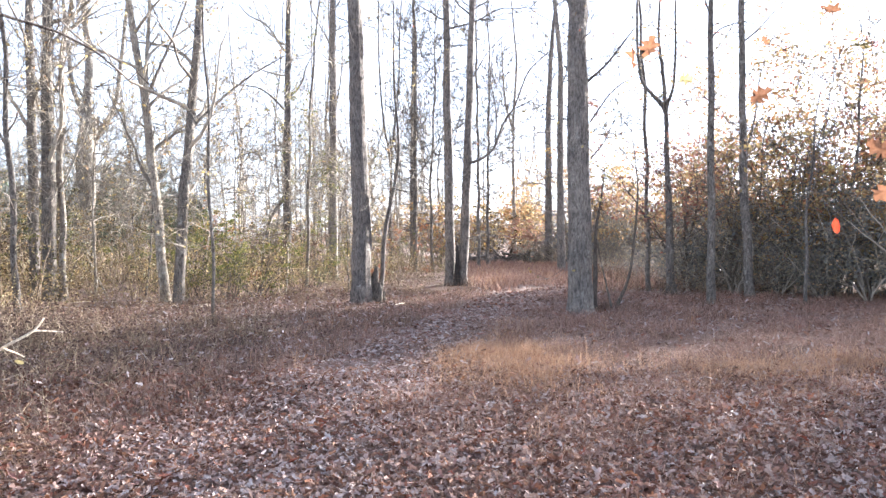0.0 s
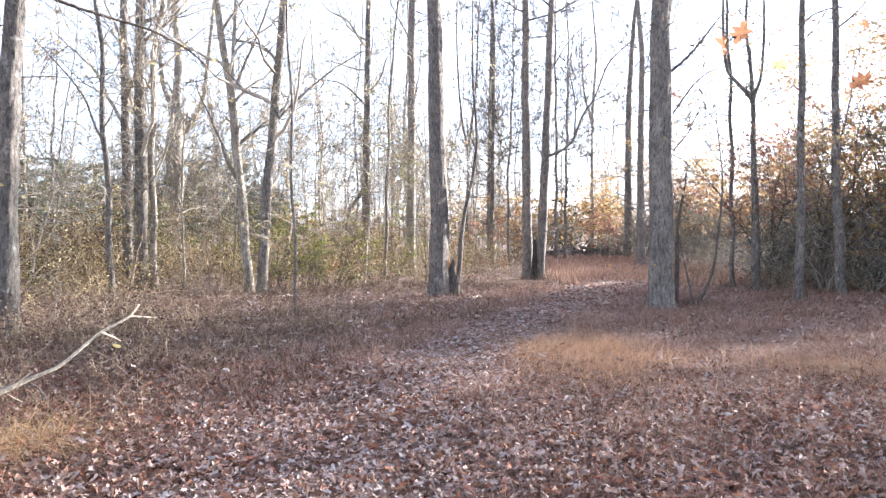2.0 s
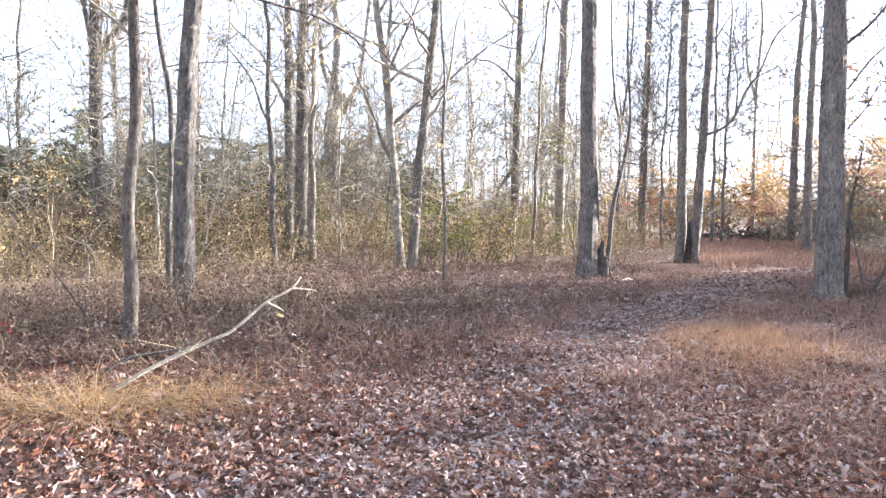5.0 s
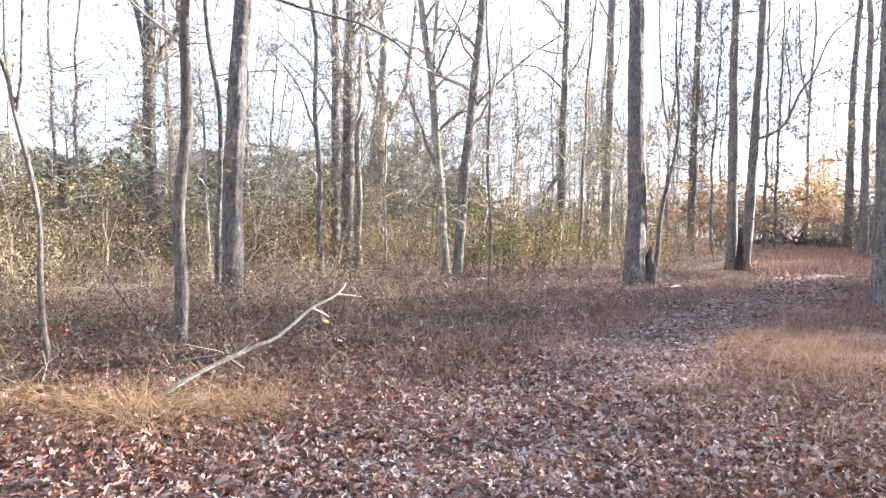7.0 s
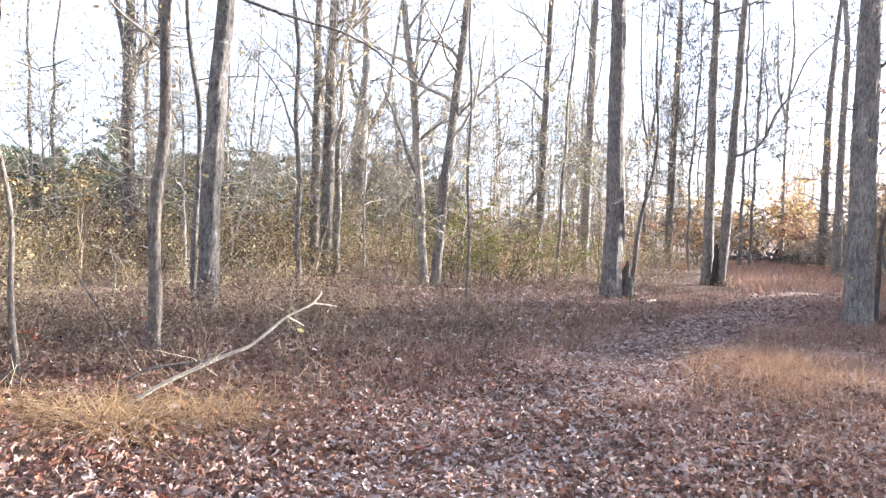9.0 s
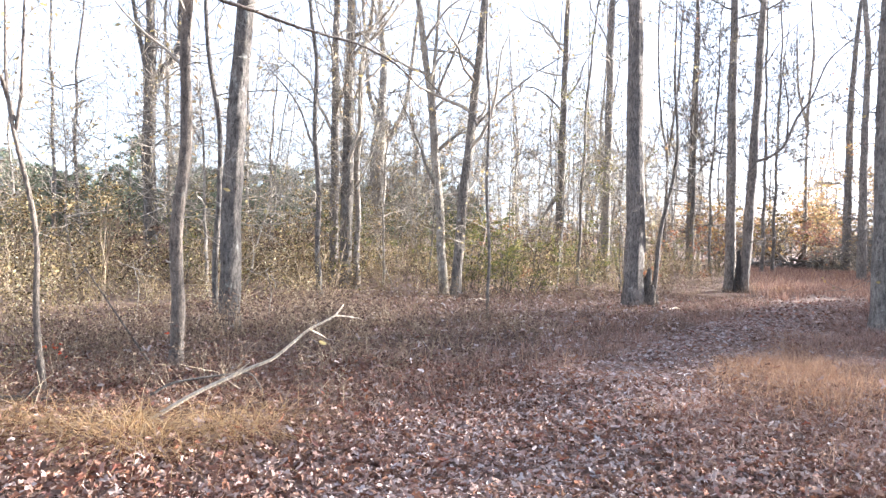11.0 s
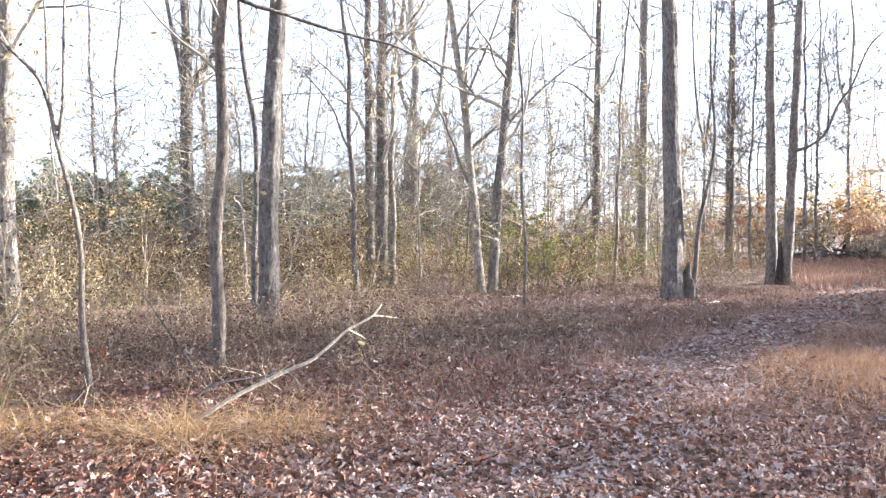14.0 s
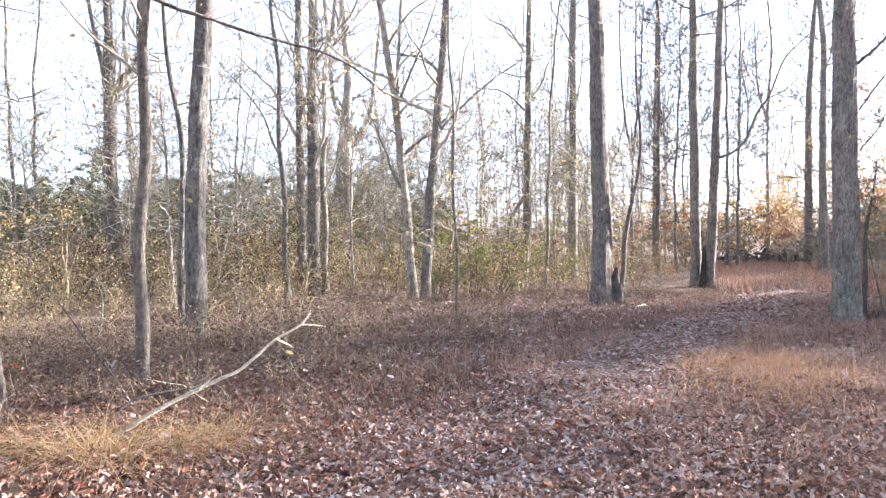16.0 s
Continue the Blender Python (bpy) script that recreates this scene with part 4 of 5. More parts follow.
tagged(new("far_woods", far.mesh("far_woods", HAZED_WOOD)), "distant brown leafless woodland in haze-paled colour behind the field", "woods", kind="stuff")


def patchy(x, y, s, phase=0.0):
    return 0.5 + 0.25 * np.sin(x * s + phase) * np.sin(y * s * 0.8 + 1.3 * phase + x * 0.3) + 0.25 * np.sin(2.3 * x * s - y * s * 1.7 + phase)


# ---- undergrowth: dry stems, brambles and small leaves ----
def brush_source(seed, height, leaves, size, girth):
    r2 = np.random.default_rng(seed)
    wood, tips = Geo(), []
    for _ in range(3):
        turn = r2.uniform(0, 2 * np.pi)
        d = np.array([math.cos(turn) * 0.45, math.sin(turn) * 0.45, 1.0])
        grow(wood, np.array([r2.normal(0, 0.1), r2.normal(0, 0.1), -0.02]), d, height * r2.uniform(0.6, 1.05), girth, 1, r2, tips, 0.03, 0.4, 0.7, 0.25)
    leaf = Geo()
    at = np.array(tips)[r2.integers(0, len(tips), leaves)] + r2.normal(0, 0.09, (leaves, 3))
    at[:, 2] = np.clip(at[:, 2], 0.03, None)
    scatter(leaf, *PLAIN_LEAF, at, random_turns(r2, leaves, 0.9), r2.uniform(0.6, 1.3, leaves) * size)
    return wood, leaf


def undergrowth(name, label, places, height, leaves, size, wood_mat, leaf_mat, seed, low=0.6, high=1.25, girth=0.007, grade=True):
    r2 = np.random.default_rng(seed)
    wood, leaf = Geo(), Geo()
    kinds = 7
    for n in range(kinds):
        w, l = brush_source(seed * 10 + n, height, leaves, size, girth)
        p = places[n::kinds]
        at = np.column_stack([p, ground_height(p[:, 0], p[:, 1])])
        turns, sizes = upright(r2, len(p)), r2.uniform(low, high, len(p)) * (np.clip(0.36 + 0.26 * (brush_edge(p[:, 1]) - p[:, 0]), 0.3, 1.0) if grade else 1.0) * (0.5 + 0.75 * patchy(p[:, 0], p[:, 1], 0.55, 1.3))
        join_many(wood, w, at, turns, sizes)
        join_many(leaf, l, at, turns, sizes)
    root = tagged(new(name), label, "undergrowth", kind="stuff")
    part("wood", wood, wood_mat, root)
    part("leaves", leaf, leaf_mat, root)


def zone(rng, count, box, keep):
    x, y = rng.uniform(box[0], box[1], count), rng.uniform(box[2], box[3], count)
    ok = keep(x, y)
    return np.stack([x[ok], y[ok]], -1)


def thick(x, y):
    return patchy(x, y, 0.75, 0.7) + 0.15 * patchy(x, y, 2.1, 3.0)


p = zone(rng, 4600, (-26, 4, 6, 44), lambda x, y: (x < brush_edge(y) + rng.normal(-0.1, 0.8, len(x))) & (x > -0.85 * y - 6) & (rng.random(len(x)) < thick(x, y) * np.where(y < 28, 1.0, 0.5)))
undergrowth("undergrowth", "tangled dry brown and yellow undergrowth below the trees", p, 1.2, 95, 0.06, STEM, BRUSH_LEAF, 31, 0.35, 1.4)
p = zone(rng, 430, (-26, 4, 9, 46), lambda x, y: (x < brush_edge(y) - 1.0) & (x > -0.9 * y - 5))
undergrowth("tall_brush", "tall thin leafy saplings in the undergrowth", p, 2.7, 60, 0.068, STEM, BRUSH_LEAF, 32, 0.5, 1.3, 0.013)
p = zone(rng, 170, (-26, 3, 16, 42), lambda x, y: (x < brush_edge(y) - 0.8) & (x > -0.85 * y - 5) & (rng.random(len(x)) < 1.3 - thick(x, y)))
undergrowth("green_brush", "dull green leafy growth low in the wood", p, 1.9, 80, 0.075, STEM, GREEN, 35, 0.5, 1.3)
p = zone(rng, 1300, (6, 32, 17, 42), lambda x, y: (y > 22.8 - 0.35 * (x - 8)) & (x > 8.0 + 0.1 * (y - 24)))
undergrowth("thicket_floor_growth", "twiggy dull growth at the foot of the thicket", p, 1.5, 45, 0.085, TWIG, EVERGREEN, 33, 0.6, 1.3, grade=False)
p = zone(rng, 4200, (-13, 3.5, 5.6, 30), lambda x, y: (x > brush_edge(y) - np.where(y < 12, 4.0, 1.0)) & (x < brush_edge(y) + np.minimum(rng.exponential(np.where(y < 9, 0.7, 1.9), len(x)), 2.6)) & (track_offset(x, y) < -1.6) & (rng.random(len(x)) < 0.1 + 1.3 * patchy(x, y, 1.3, 0.4) ** 2))
p = np.concatenate([p, zone(rng, 2000, (-8.5, -2.2, 6.9, 16), lambda x, y: (track_offset(x, y) < -2.0 - rng.exponential(0.8, len(x))) & (rng.random(len(x)) < 1.1 * patchy(x, y, 1.3, 2.2) ** 2))])
undergrowth("weeds", "knee-high dead brown weeds at the edge of the wood", p, 0.62, 34, 0.045, STEM, HERB, 36, 0.4, 1.1, 0.005, grade=False)


p = zone(rng, 1500, (5.5, 22, 16, 34), lambda x, y: (np.abs(y - (23.4 - 0.42 * (x - 8)) + rng.exponential(0.8, len(x)) - 0.6) < 0.9) | ((x > 7.2) & (x < 8.8) & (y > 24)))
undergrowth("thicket_edge_weeds", "dead brown weeds and twigs at the thicket's edge", p, 0.8, 30, 0.05, STEM, HERB, 37, 0.4, 1.4, 0.006, grade=False)


def bramble(x, y, seed, canes, mat):
    """Arching canes rooted together."""
    r2 = np.random.default_rng(seed)
    root = tagged(new("bramble"), "tangle of arching straw-coloured bramble canes", "bramble", "brambles")
    root.location = (x, y, float(ground_height(x, y)))
    twigs, tips = Geo(), []
    for _ in range(canes):
        turn, reach, top = r2.uniform(0, 2 * np.pi), r2.uniform(0.5, 1.5), r2.uniform(0.2, 0.8)
        u = np.linspace(0, 1, 9)
        line = np.stack([np.cos(turn) * reach * u ** 1.3, np.sin(turn) * reach * u ** 1.3, top * np.sin(u * 2.5) + 0.0], -1) + r2.normal(0, 0.02, (9, 3)) * u[:, None]
        line[:, :2] += r2.normal(0, 0.3, 2)
        line[0, 2] = -0.02
        g = Geo()
        tube(g, line, 0.0055 * (1.2 - u), 5)
        part("cane", g, mat, root)
        for k in range(3, 9):
            for _ in range(2):
                grow(twigs, line[k], r2.normal(0, 1, 3), r2.uniform(0.1, 0.35), 0.003, 0, r2, tips)
    tagged(part("side_growth", twigs, mat, root), kind="stuff")


for n, (x, y) in enumerate(((-6.5, 5.35), (-6.9, 5.6), (-7.2, 5.4), (-6.7, 5.0), (-7.5, 5.9), (-7.0, 6.2))):
    bramble(x, y, 700 + n, 10, (CANE, CANE, STEM)[n % 3])


# ---- dry grass and low growth ----
def blades(rng, places, length, width, bend):
    """Bent tapering blades: (m,2) places."""
    m = len(places)
    turn = rng.uniform(0, 2 * np.pi, m)
    out = np.stack([np.cos(turn), np.sin(turn)], -1)
    side = np.stack([-np.sin(turn), np.cos(turn)], -1)
    ln, b = length * rng.uniform(0.5, 1.25, m), bend * rng.uniform(0.3, 1.6, m)
    base = np.column_stack([places, ground_height(places[:, 0], places[:, 1]) - 0.01])
    rows = []
    for u, w in ((0, 1.0), (0.55, 0.75)):
        c = base.copy()
        c[:, :2] += out * (b * ln * u * u)[:, None]
        c[:, 2] += ln * (u - 0.28 * b * u * u)
        half = side * (width * w / 2)
        rows.append(c - np.column_stack([half, np.zeros(m)]))
        rows.append(c + np.column_stack([half, np.zeros(m)]))
    tip = base.copy()
    tip[:, :2] += out * (b * ln)[:, None]
    tip[:, 2] += ln * (1 - 0.28 * b)
    v = np.stack(rows + [tip], 1)
    v[..., 2] = np.maximum(v[..., 2], base[:, None, 2] + 0.004)
    tri = np.array([(0, 1, 3), (0, 3, 2), (2, 3, 4)])
    return v.reshape(-1, 3), (tri[None] + (np.arange(m) * 5)[:, None, None]).reshape(-1, 3)


def tufted(rng, centres, per, radius):
    k = np.repeat(centres, per, 0)
    return k + rng.normal(0, radius, k.shape)


def grass(name, label, places, length, width, bend, mat):
    g = Geo()
    v, t = blades(rng, places, length, width, bend)
    g.add(v, t)
    return tagged(new(name, g.mesh(name, mat)), label, "grass", kind="stuff")


# right of the track
def right_of_track(x, y):
    return track_offset(x, y) - 0.8 - 0.25 * np.sin(y * 2) - np.clip((7.5 - y) * 0.5, 0, 2)


c = zone(rng, 10000, (-0.5, 15, 5.2, 23), lambda x, y: (right_of_track(x, y) > 0) & (rng.random(len(x)) < np.clip((y - 5.6 - 0.12 * x + rng.normal(0, 0.8, len(x))) / 5.0, 0.03, 1) * (0.08 + 1.35 * patchy(x, y, 1.3) ** 1.6))
         & (x < 0.72 * y + 1))
grass("dry_grass", "reddish-brown dry grass beside the track", tufted(rng, c, 20, 0.14), 0.24, 0.0045, 1.7, GRASS)
grass("dead_weeds", "short dark dead weeds among the dry grass", tufted(rng, c[::3] + rng.normal(0, 0.25, c[::3].shape), 12, 0.12), 0.2, 0.007, 1.2, HERB)
# tufts gathered where sun patches lie; their colour carries the sunlight
c = np.concatenate([zone(rng, 500, (0.1, 4.6, 7.6, 15.5), lambda x, y: (track_offset(x, y) > 0.75) & (track_offset(x, y) < 0.95 + rng.exponential(0.8, len(x))) & (rng.random(len(x)) < 1.6 * patchy(x, y, 2.4, 1.0) ** 2)),
                    rng.normal(0, 1, (260, 2)) * (0.55, 1.45) + (1.45, 10.8), rng.normal(0, 1, (120, 2)) * (0.75, 0.55) + (4.3, 9.6), rng.normal(0, 1, (60, 2)) * (0.5, 0.4) + (6.3, 10.4)])
c = c[(track_offset(c[:, 0], c[:, 1]) > 0.55) & (rng.random(len(c)) < 0.3 + patchy(c[:, 0], c[:, 1], 3.1, 0.5))]
grass("tall_grass", "sunlit orange dry grass tufts by the track", tufted(rng, c, 22, 0.14), 0.3, 0.005, 1.6, RUST)
# left of the track
c = zone(rng, 8500, (-11, 3, 5.8, 26), lambda x, y: (track_offset(x, y) < -1.35 + 0.3 * np.sin(y * 1.7)) & (x > brush_edge(y) - 3.5) & (rng.random(len(x)) < 0.35 + 0.65 * patchy(x, y, 0.9, 2.0)))
grass("low_growth", "low dark brown dead growth over fallen leaves", tufted(rng, c, 14, 0.13), 0.21, 0.0065, 1.4, HERB)
feet = np.array([ob.location[:2] for ob in bpy.data.objects if ob.name.startswith("tree") and not ob.parent and ob.location.y < 34 and abs(ob.location.x) < 17])
round_feet = np.repeat(feet, 14, 0)
round_feet = round_feet + rng.normal(0, 0.26, round_feet.shape)
grass("trunk_foot_growth", "short dead grass and weeds round the trunk feet", tufted(rng, round_feet, 9, 0.08), 0.24, 0.007, 1.0, HERB)
c = zone(rng, 1700, (-6, 2.5, 8, 24), lambda x, y: (track_offset(x, y) < -1.1) & (track_offset(x, y) > -2.6))
grass("dry_grass", "reddish-brown dry grass at the track's edge", tufted(rng, c, 11, 0.09), 0.26, 0.006, 0.8, GRASS)
c = zone(rng, 1500, (-6.5, 5.5, 4.0, 9.0), lambda x, y: (np.abs(track_offset(x, y) - 0.1) > 1.05 + 0.25 * np.sin(3 * y)) & (np.abs(x + 0.2 * y - 0.8) < 0.85 * y) & (rng.random(len(x)) < 1.5 * patchy(x, y, 1.7, 0.9) ** 2))
grass("thin_grass", "thin brown grass growing through the fallen leaves", tufted(rng, c[::2], 15, 0.12), 0.22, 0.0045, 1.5, GRASS)
grass("dead_weeds", "short dark dead stalks among the fallen leaves", tufted(rng, c[1::2], 12, 0.13), 0.19, 0.0045, 1.3, HERB)
# clearing
c = zone(rng, 2600, (2.5, 10, 25, 52), lambda x, y: (x > brush_edge(y) + 0.3) & (np.abs(track_offset(x, y)) > np.where(y < 27, 1.0, 0)))
grass("clearing_grass", "rusty orange grass in the clearing", tufted(rng, c[c[:, 0] * 7 % 1 < 0.85], 9, 0.2), 0.35, 0.016, 0.8, GRASS)
grass("clearing_grass", "tan dry grass in the sunny clearing", tufted(rng, c[c[:, 0] * 7 % 1 >= 0.85], 9, 0.2), 0.35, 0.014, 0.8, RUST)
# pale tufts near the fallen branch and stray seed stalks
c = np.concatenate([rng.normal(0, 1, (k, 2)) * r + at for at, r, k in (((-4.2, 5.35), 0.2, 12), ((-3.6, 6.05), 0.22, 7), ((-5.6, 4.9), 0.34, 14), ((-6.3, 5.3), 0.3, 8))])
grass("straw_tuft", "pale straw-coloured grass tufts among the leaves", tufted(rng, c, 52, 0.12), 0.42, 0.006, 2.9, STRAW)
c = zone(rng, 240, (-6, 9, 8, 16), lambda x, y: np.abs(track_offset(x, y)) > 0.8)
grass("seed_stalks", "thin pale dead stalks standing in the grass", tufted(rng, c, 2, 0.05), 0.5, 0.004, 0.5, RUST)


# ---- fallen leaves ----
def litter(name, label, places, low, high, lift, tilt, shapes, mat=None):
    g = Geo()
    for n, shape in enumerate(shapes):
        p = places[n::len(shapes)]
        at = np.column_stack([p, ground_height(p[:, 0], p[:, 1]) + np.abs(rng.normal(0, lift, len(p))) + 0.008])
        scatter(g, *shape, at, random_turns(rng, len(p), tilt), rng.uniform(low, high, len(p)))
    return tagged(new(name, g.mesh(name, mat or LITTER)), label, "leaves", kind="stuff")


near = [crumpled_leaf(800 + n, 2 if n % 5 < 3 else 1, 0.34 + 0.025 * (n % 4)) for n in range(12)]
p = zone(rng, 108000, (-9, 8, 3.6, 10.0), lambda x, y: (np.abs(x + 0.25 * y - 1) < 0.95 * y + 1.5) & (rng.random(len(x)) < np.where(track_offset(x, y) < -1.3, np.where(y > 7.5, 0.3, 0.55), np.where((y > 8.0) & (track_offset(x, y) > 1.3), 0.4, 0.75)) + 0.25 * patchy(x, y, 1.6, 4)))
off = track_offset(p[:, 0], p[:, 1]) + rng.normal(0, 0.35, len(p))
warm = rng.random(len(p)) < np.interp(off, (-3.0, -1.6, -0.8, 0.8, 1.6, 3.0), (0.8, 0.6, 0.12, 0.12, 0.3, 0.35)) + 0.35 * (patchy(p[:, 0], p[:, 1], 1.9, 2.6) - 0.5)
on = ~warm & (off > -1.1) & ((off < 1.3) | (rng.random(len(p)) < 0.55))
litter("leaf_litter", "warm brown and russet curled oak leaves", p[warm], 0.04, 0.09, 0.034, 0.6, near, RUSSET_LITTER)
litter("leaf_litter", "brown, red and pale curled oak leaves covering the ground", p[~warm & ~on], 0.042, 0.095, 0.034, 0.6, near)
litter("trodden_leaves", "pale oak leaves with sky sheen in their colour on and beside the track", p[on], 0.036, 0.082, 0.026, 0.5, near, TRODDEN_SHEEN)
middle = [crumpled_leaf(820 + n, 1, 0.32) for n in range(6)]
p = zone(rng, 56000, (-11, 13, 10.0, 19), lambda x, y: (x < 0.8 * y + 1) & (rng.random(len(x)) < np.where(np.abs(track_offset(x, y)) < 1.1, 1.0, np.where(track_offset(x, y) > 0, 0.22, 0.28))))
on = np.abs(track_offset(p[:, 0], p[:, 1]) + rng.normal(0, 0.25, len(p))) < 1.2
litter("leaf_litter", "brown fallen leaves thinning into the grass", p[~on], 0.055, 0.11, 0.024, 0.4, middle)
litter("trodden_leaves", "pale trodden leaves along the middle of the track", p[on], 0.055, 0.11, 0.018, 0.3, middle, TRODDEN_SHEEN)
p = zone(rng, 36000, (-10, 12, 19, 34), lambda x, y: (x > brush_edge(y) - 3) & (rng.random(len(x)) < np.where(np.abs(track_offset(x, y)) < 1.1, 1.0, 0.4) * np.where(y > 25.5, 0.25, 1.0)))
litter("leaf_litter", "fallen leaves along the far part of the track", p, 0.07, 0.14, 0.02, 0.45, (PLAIN_LEAF, PLAIN_LEAF))

p = zone(rng, 28000, (-8, 8, -5, 4.0), lambda x, y: (rng.random(len(x)) < 0.6 + 0.4 * patchy(x, y, 1.2, 2)) & ~((y > 3.6) & (np.abs(x + 0.25 * y - 1) < 0.95 * y + 1.5)))
litter("leaf_litter", "brown fallen leaves on the open start of the track", p[::2], 0.06, 0.12, 0.02, 0.38, near[:6])
litter("leaf_litter", "russet fallen leaves on the open start of the track", p[1::2], 0.06, 0.12, 0.02, 0.38, near[6:], RUSSET_LITTER)

p = zone(rng, 15000, (-9, 10, 8.5, 25), lambda x, y: (np.abs(track_offset(x, y)) > 0.9) & ((x < 0) | (rng.random(len(x)) < 0.3)) & (x < 0.75 * y) & (rng.random(len(x)) < 0.2 + 0.9 * patchy(x, y, 1.4, 5.0) ** 2))
litter("caught_leaves", "dry leaves caught on the dead grass and weeds", p, 0.06, 0.12, 0.085, 0.6, middle, TRODDEN_SHEEN)

# single large leaves lying on top of the litter where the track begins
m, nt, p = material("large_fallen_leaf")
info = nt.nodes.new("ShaderNodeObjectInfo")
tone = ramp(nt, info.outputs["Random"], ((0.0, (0.17, 0.09, 0.065)), (0.3, (0.28, 0.18, 0.14)), (0.55, (0.38, 0.29, 0.25)), (0.7, (0.3, 0.1, 0.06)), (0.85, (0.36, 0.16, 0.08)), (1.0, (0.42, 0.35, 0.31))))
spots = ramp(nt, noise_tex(nt, coords(nt), 40.0, 3), ((0.35, (0.75, 0.75, 0.75)), (0.7, (1.1, 1.1, 1.1))))
nt.links.new(mixed(nt, 1.0, tone, spots, "MULTIPLY"), p.inputs["Base Color"])
p.inputs["Roughness"].default_value, p.inputs["Specular IOR Level"].default_value = 0.85, 0.15
shapes = []
for n, shape in enumerate((crumpled_leaf(850, 3, 0.36), crumpled_leaf(851, 2, 0.4), crumpled_leaf(852, 3, 0.34))):
    g = Geo()
    g.add(shape[0], shape[1])
    shapes.append(g.mesh("leaf", m))
spots = zone(rng, 420, (-6, 6, 4.2, 8.0), lambda x, y: np.abs(x + 0.2 * y - 0.8) < 0.85 * y)[:260]
for n, (x, y) in enumerate(spots):
    ob = new("leaf", shapes[n % 3])
    s = rng.uniform(0.075, 0.12)
    ob.parent = ground
    ob.matrix_basis = pose(x, y, float(ground_height(x, y)) + 0.035, rng.normal(0, 16), rng.normal(0, 16), rng.uniform(0, 360)) @ Matrix.Scale(s, 4)

# ---- fallen wood ----
def stick(name, label, x, y, lines, mat, heading, seed):
    """Lines: (girth, ((along, height), ...)), along the heading in degrees from +x."""
    r2 = np.random.default_rng(seed)
    root = new(name)
    root.location = (x, y, float(ground_height(x, y)))
    c, s = math.cos(radians(heading)), math.sin(radians(heading))
    for n, (girth, line) in enumerate(lines):
        fine = np.linspace(0, len(line) - 1, len(line) * 5)
        a = np.interp(fine, range(len(line)), [q[0] for q in line])
        h = np.interp(fine, range(len(line)), [q[1] for q in line])
        for _ in range(2):
            a[1:-1] = (a[:-2] + 2 * a[1:-1] + a[2:]) / 4
            h[1:-1] = (h[:-2] + 2 * h[1:-1] + h[2:]) / 4
        w = np.cumsum(r2.normal(0, 0.006, len(fine)))
        g = Geo()
        tube(g, np.stack([a * c - w * s, a * s + w * c, h], -1), girth / 2 * (1 - 0.65 * np.linspace(0, 1, len(fine))), 9, 0.06, r2)
        part("stem" if n == 0 else "twig", g, mat, root, smooth=True)
    return tagged(root, label, "branch")


HEAD = math.degrees(math.atan2(4.34, 5.83))
branch = stick("fallen_branch", "long pale bare fallen branch propped off the leaves", -4.34, 5.83, (
    (0.042, ((-0.06, 0.0), (0.34, 0.24), (0.85, 0.46), (1.05, 0.53), (1.37, 0.8), (1.61, 0.92), (1.69, 1.02))),
    (0.02, ((1.60, 0.92), (1.72, 0.91), (1.84, 0.89))), (0.018, ((1.37, 0.8), (1.49, 0.74), (1.53, 0.71))), (0.02, ((0.70, 0.4), (0.78, 0.46), (0.84, 0.51)))), DEAD, HEAD, 1)
g = Geo()
scatter(g, *BROAD, np.array([[1.5 * math.cos(radians(HEAD)), 1.5 * math.sin(radians(HEAD)), 0.67]]), random_turns(np.random.default_rng(8), 1, 0.9), np.array([0.075]))
part("leaf", g, YELLOW, branch, "single yellow leaf caught on a twig")
stick("fallen_branch", "thin grey dead branch lying over the leaves", -4.95, 6.5, ((0.03, ((0, 0.02), (0.3, 0.19), (0.74, 0.24), (1.06, 0.26), (1.2, 0.0))),), BARK, HEAD, 2)
stick("leaning_stick", "thin dark stick leaning out of the undergrowth", -5.75, 7.9, ((0.03, ((0.0, 0.0), (-0.47, 0.74), (-0.8, 1.26))), (0.015, ((-0.78, 1.24), (-0.9, 1.1)))), BARK_DARK, HEAD, 3)
stick("fallen_log", "dark weathered log half buried in leaves", -7.0, 5.6, ((0.1, ((0, 0.03), (0.3, 0.06), (0.8, 0.05), (1.2, 0.07), (1.65, 0.02))), (0.05, ((1.2, 0.06), (1.28, 0.16)))), BARK_DARK, 25, 4)
stick("leaning_stick", "dark broken stick leaning out of the brambles", -7.1, 5.75, ((0.05, ((0, 0), (0.35, 0.5), (0.65, 0.98))),), BARK_DARK, HEAD, 7)
stick("fallen_stick", "pale sunlit stick lying on straw and leaves", -6.4, 4.9, ((0.035, ((0, 0.04), (0.5, 0.05), (0.95, 0.03))),), DEAD, HEAD - 20, 5)

for n, (x, y, z) in enumerate(((-9.6, 12.5, 1.15), (-7.9, 14.4, 1.0))):
    r2 = np.random.default_rng(60 + n)
    twigs = [(r2.uniform(0.012, 0.022), tuple((float(r2.normal(0, 0.05) + k * w), float(z * h + k * v)) for k in (0, 0.5, 1.0))) for w, h, v in
             ((0.45, 0.9, 0.12), (-0.5, 0.8, 0.2), (0.3, 0.95, 0.3), (-0.35, 0.95, -0.1), (0.55, 0.75, -0.15), (0.2, 0.85, -0.3))]
    stick("broken_snag", "pale broken dead snag catching the sun", x, y, ((0.035, ((0, 0), (0.06, z * 0.5), (-0.05, z * 0.9))),) + tuple(twigs), BARK_PALE, HEAD, 20 + n)

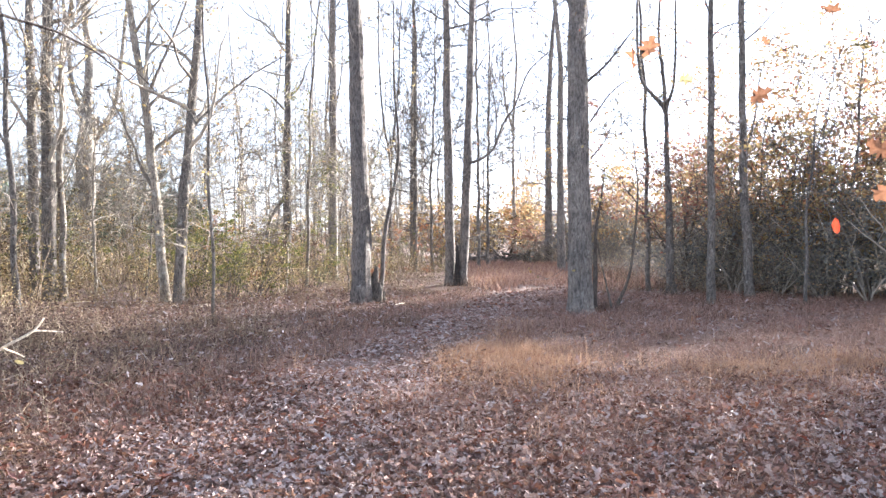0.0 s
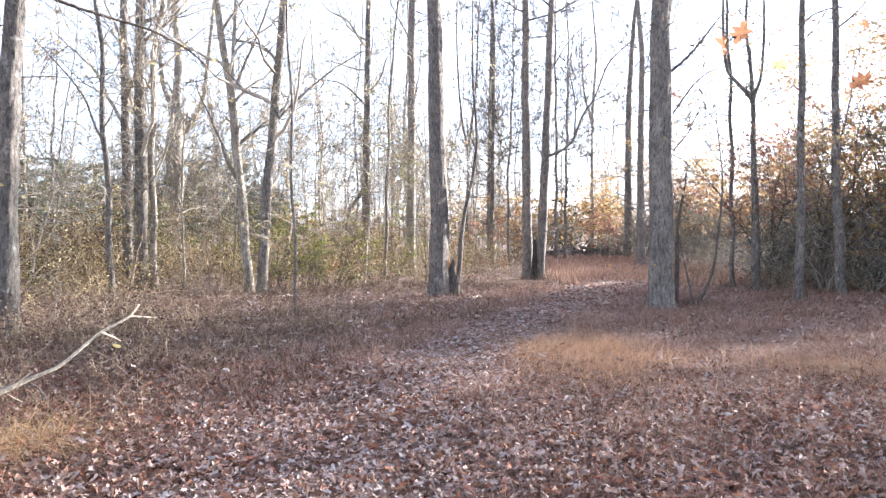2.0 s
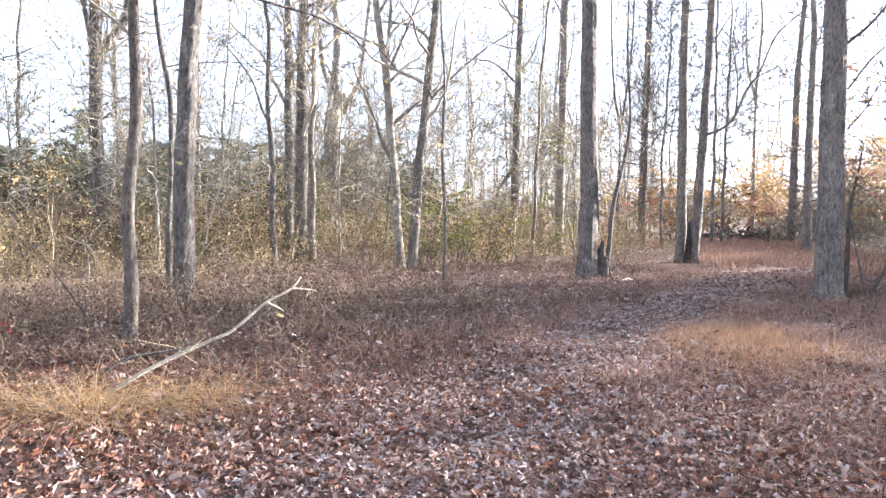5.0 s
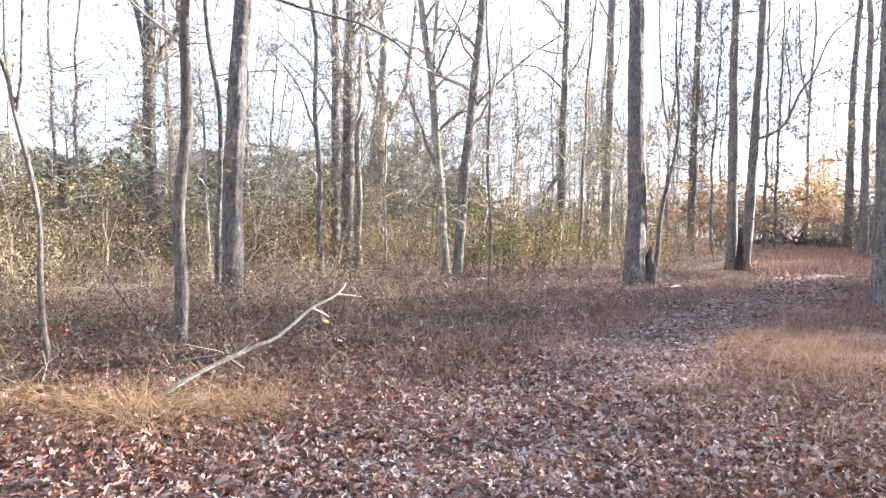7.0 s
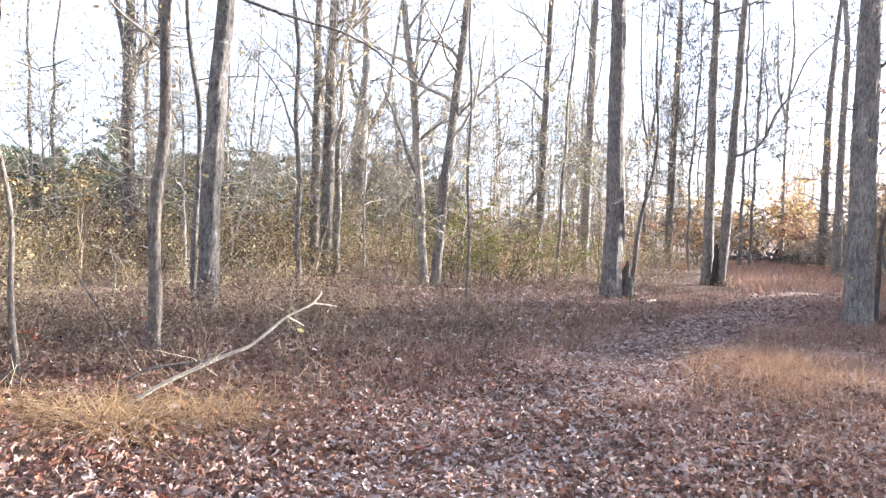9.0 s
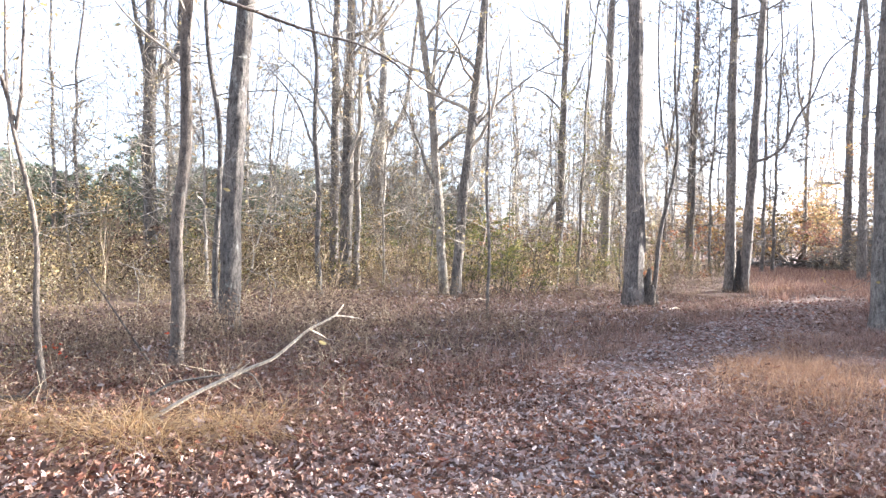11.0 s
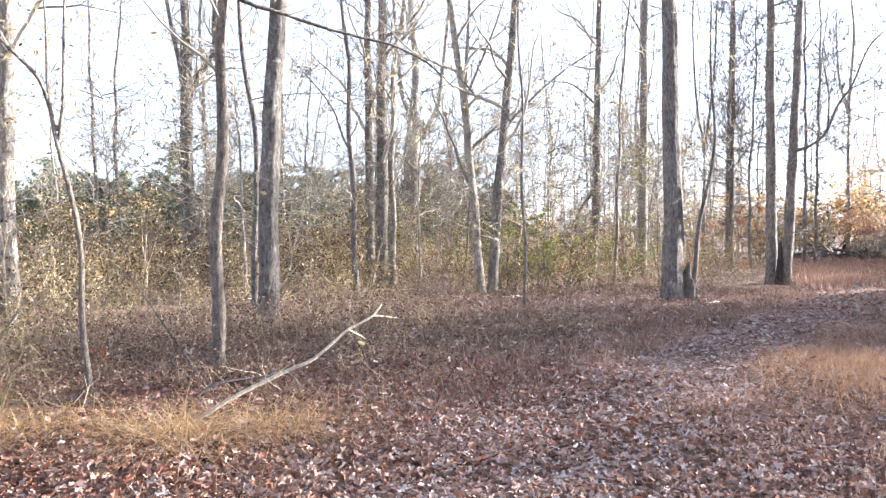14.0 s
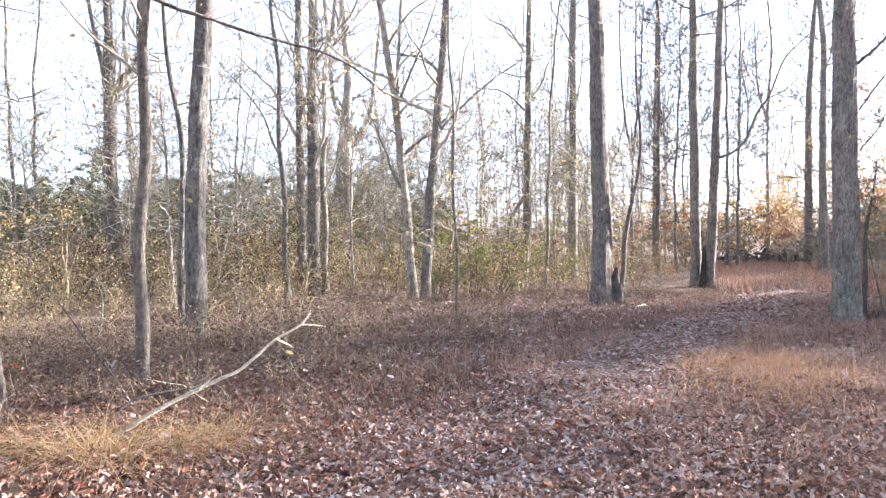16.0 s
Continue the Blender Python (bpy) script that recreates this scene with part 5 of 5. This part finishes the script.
stick("leaning_stick", "pale dead stick leaning between sunlit trunks", -8.37, 23.1, ((0.06, ((0, 0), (0.4, 0.72), (0.8, 1.4))),), BARK_PALE, 160, 6)
for n, (x, y, turn, long) in enumerate(((-5.3, 20.1, 20, 0.7), (-5.0, 19.9, 75, 0.5), (-5.45, 19.7, 140, 0.45), (-4.9, 20.3, 110, 0.6), (-8.6, 20.9, 30, 0.8), (-7.6, 21.2, 100, 0.5), (0.9, 27.6, 30, 0.6), (-0.2, 20.2, 60, 0.5))):
    stick("fallen_stick", "short pale stick lying in the leaves", x, y, ((0.035, ((0, 0.03), (long / 2, 0.07), (long, 0.03))),), DEAD, turn, 40 + n)

# log pile beyond the clearing
r2 = np.random.default_rng(77)
pile = tagged(new("log_pile"), "heap of grey logs and brush behind the clearing", "log pile")
pile.location = (6.3, 51.0, 0)
for n in range(44):
    g = Geo()
    a, length, rad = r2.normal(0, 0.9), r2.uniform(0.5, 1.9), r2.uniform(0.025, 0.1)
    mid = np.array([r2.uniform(-2.4, 2.4), r2.uniform(-0.7, 0.7), rad + r2.uniform(0, 0.55)])
    d = np.array([math.cos(a), math.sin(a), r2.normal(0, 0.3)])
    tube(g, [mid - d * length / 2, mid - d * length / 6, mid + d * length / 6, mid + d * length / 2], (rad, rad * 0.97, rad * 0.9, rad * 0.8), 9, 0.05, r2)
    part("log", g, (BARK, BARK_OAK, BARK_BROWN, BARK_DARK)[n % 4], pile, smooth=True)

# overhanging twigs with single large leaves, close to the walker
bough = tagged(new("overhanging_branch"), "thin overhanging branch with a few large autumn leaves", "branch")
bough.location = (4.2, 3.4, 0)
LEAVES = [(1.24, 3.91, 2.68, 0.15, ORANGE), (1.42, 3.89, 2.52, 0.1, YELLOW), (1.74, 3.77, 2.42, 0.13, ORANGE), (2.07, 3.68, 1.79, 0.10, RED),
          (1.74, 3.72, 2.67, 0.06, ORANGE), (2.11, 3.54, 2.61, 0.11, BRUSH_LEAF), (1.98, 3.57, 2.78, 0.11, ORANGE), (2.21, 3.57, 2.14, 0.15, ORANGE), (2.23, 3.57, 1.94, 0.13, ORANGE), (1.16, 3.92, 2.62, 0.15, ORANGE)]
main = np.array([(0, 0, 0), (-0.05, 0.02, 1.6), (-0.5, 0.1, 2.7), (-1.3, 0.2, 3.05), (-2.2, 0.35, 3.1), (-3.1, 0.5, 2.98)])
g = Geo()
tube(g, main, (0.035, 0.03, 0.022, 0.014, 0.009, 0.004), 8, 0.04, r2)
part("stem", g, BARK_DARK, bough, smooth=True)
for x, y, z, size, mat in LEAVES:
    tip = np.array((x, y, z)) - np.array(bough.location)
    k = np.interp(tip[0], main[::-1, 0], np.arange(len(main))[::-1])
    root = np.array([np.interp(k, np.arange(len(main)), main[:, c]) for c in range(3)])
    g = Geo()
    tube(g, [root, root * 0.5 + tip * 0.5 + np.array([0, 0, 0.05]), tip], (0.0022, 0.0016, 0.001), 4)
    twig = part("twig", g, BARK_DARK, bough)
    g = Geo()
    hang = np.array([[0.0, 0.8, 0.6], [0.0, -0.6, 0.8], [-1.0, 0.0, 0.0]]) @ random_turns(r2, 1, 0.5)[0] if mat is not RED else np.array([[0.2, 0.9, 0.3], [0.1, -0.3, 0.9], [-0.97, 0.1, 0.1]])
    scatter(g, *(BROAD if mat is RED else MAPLE), np.array([tip + np.array([0, 0, -0.03])]), hang[None], np.array([size * 0.78]))
    part("leaf", g, mat, twig)
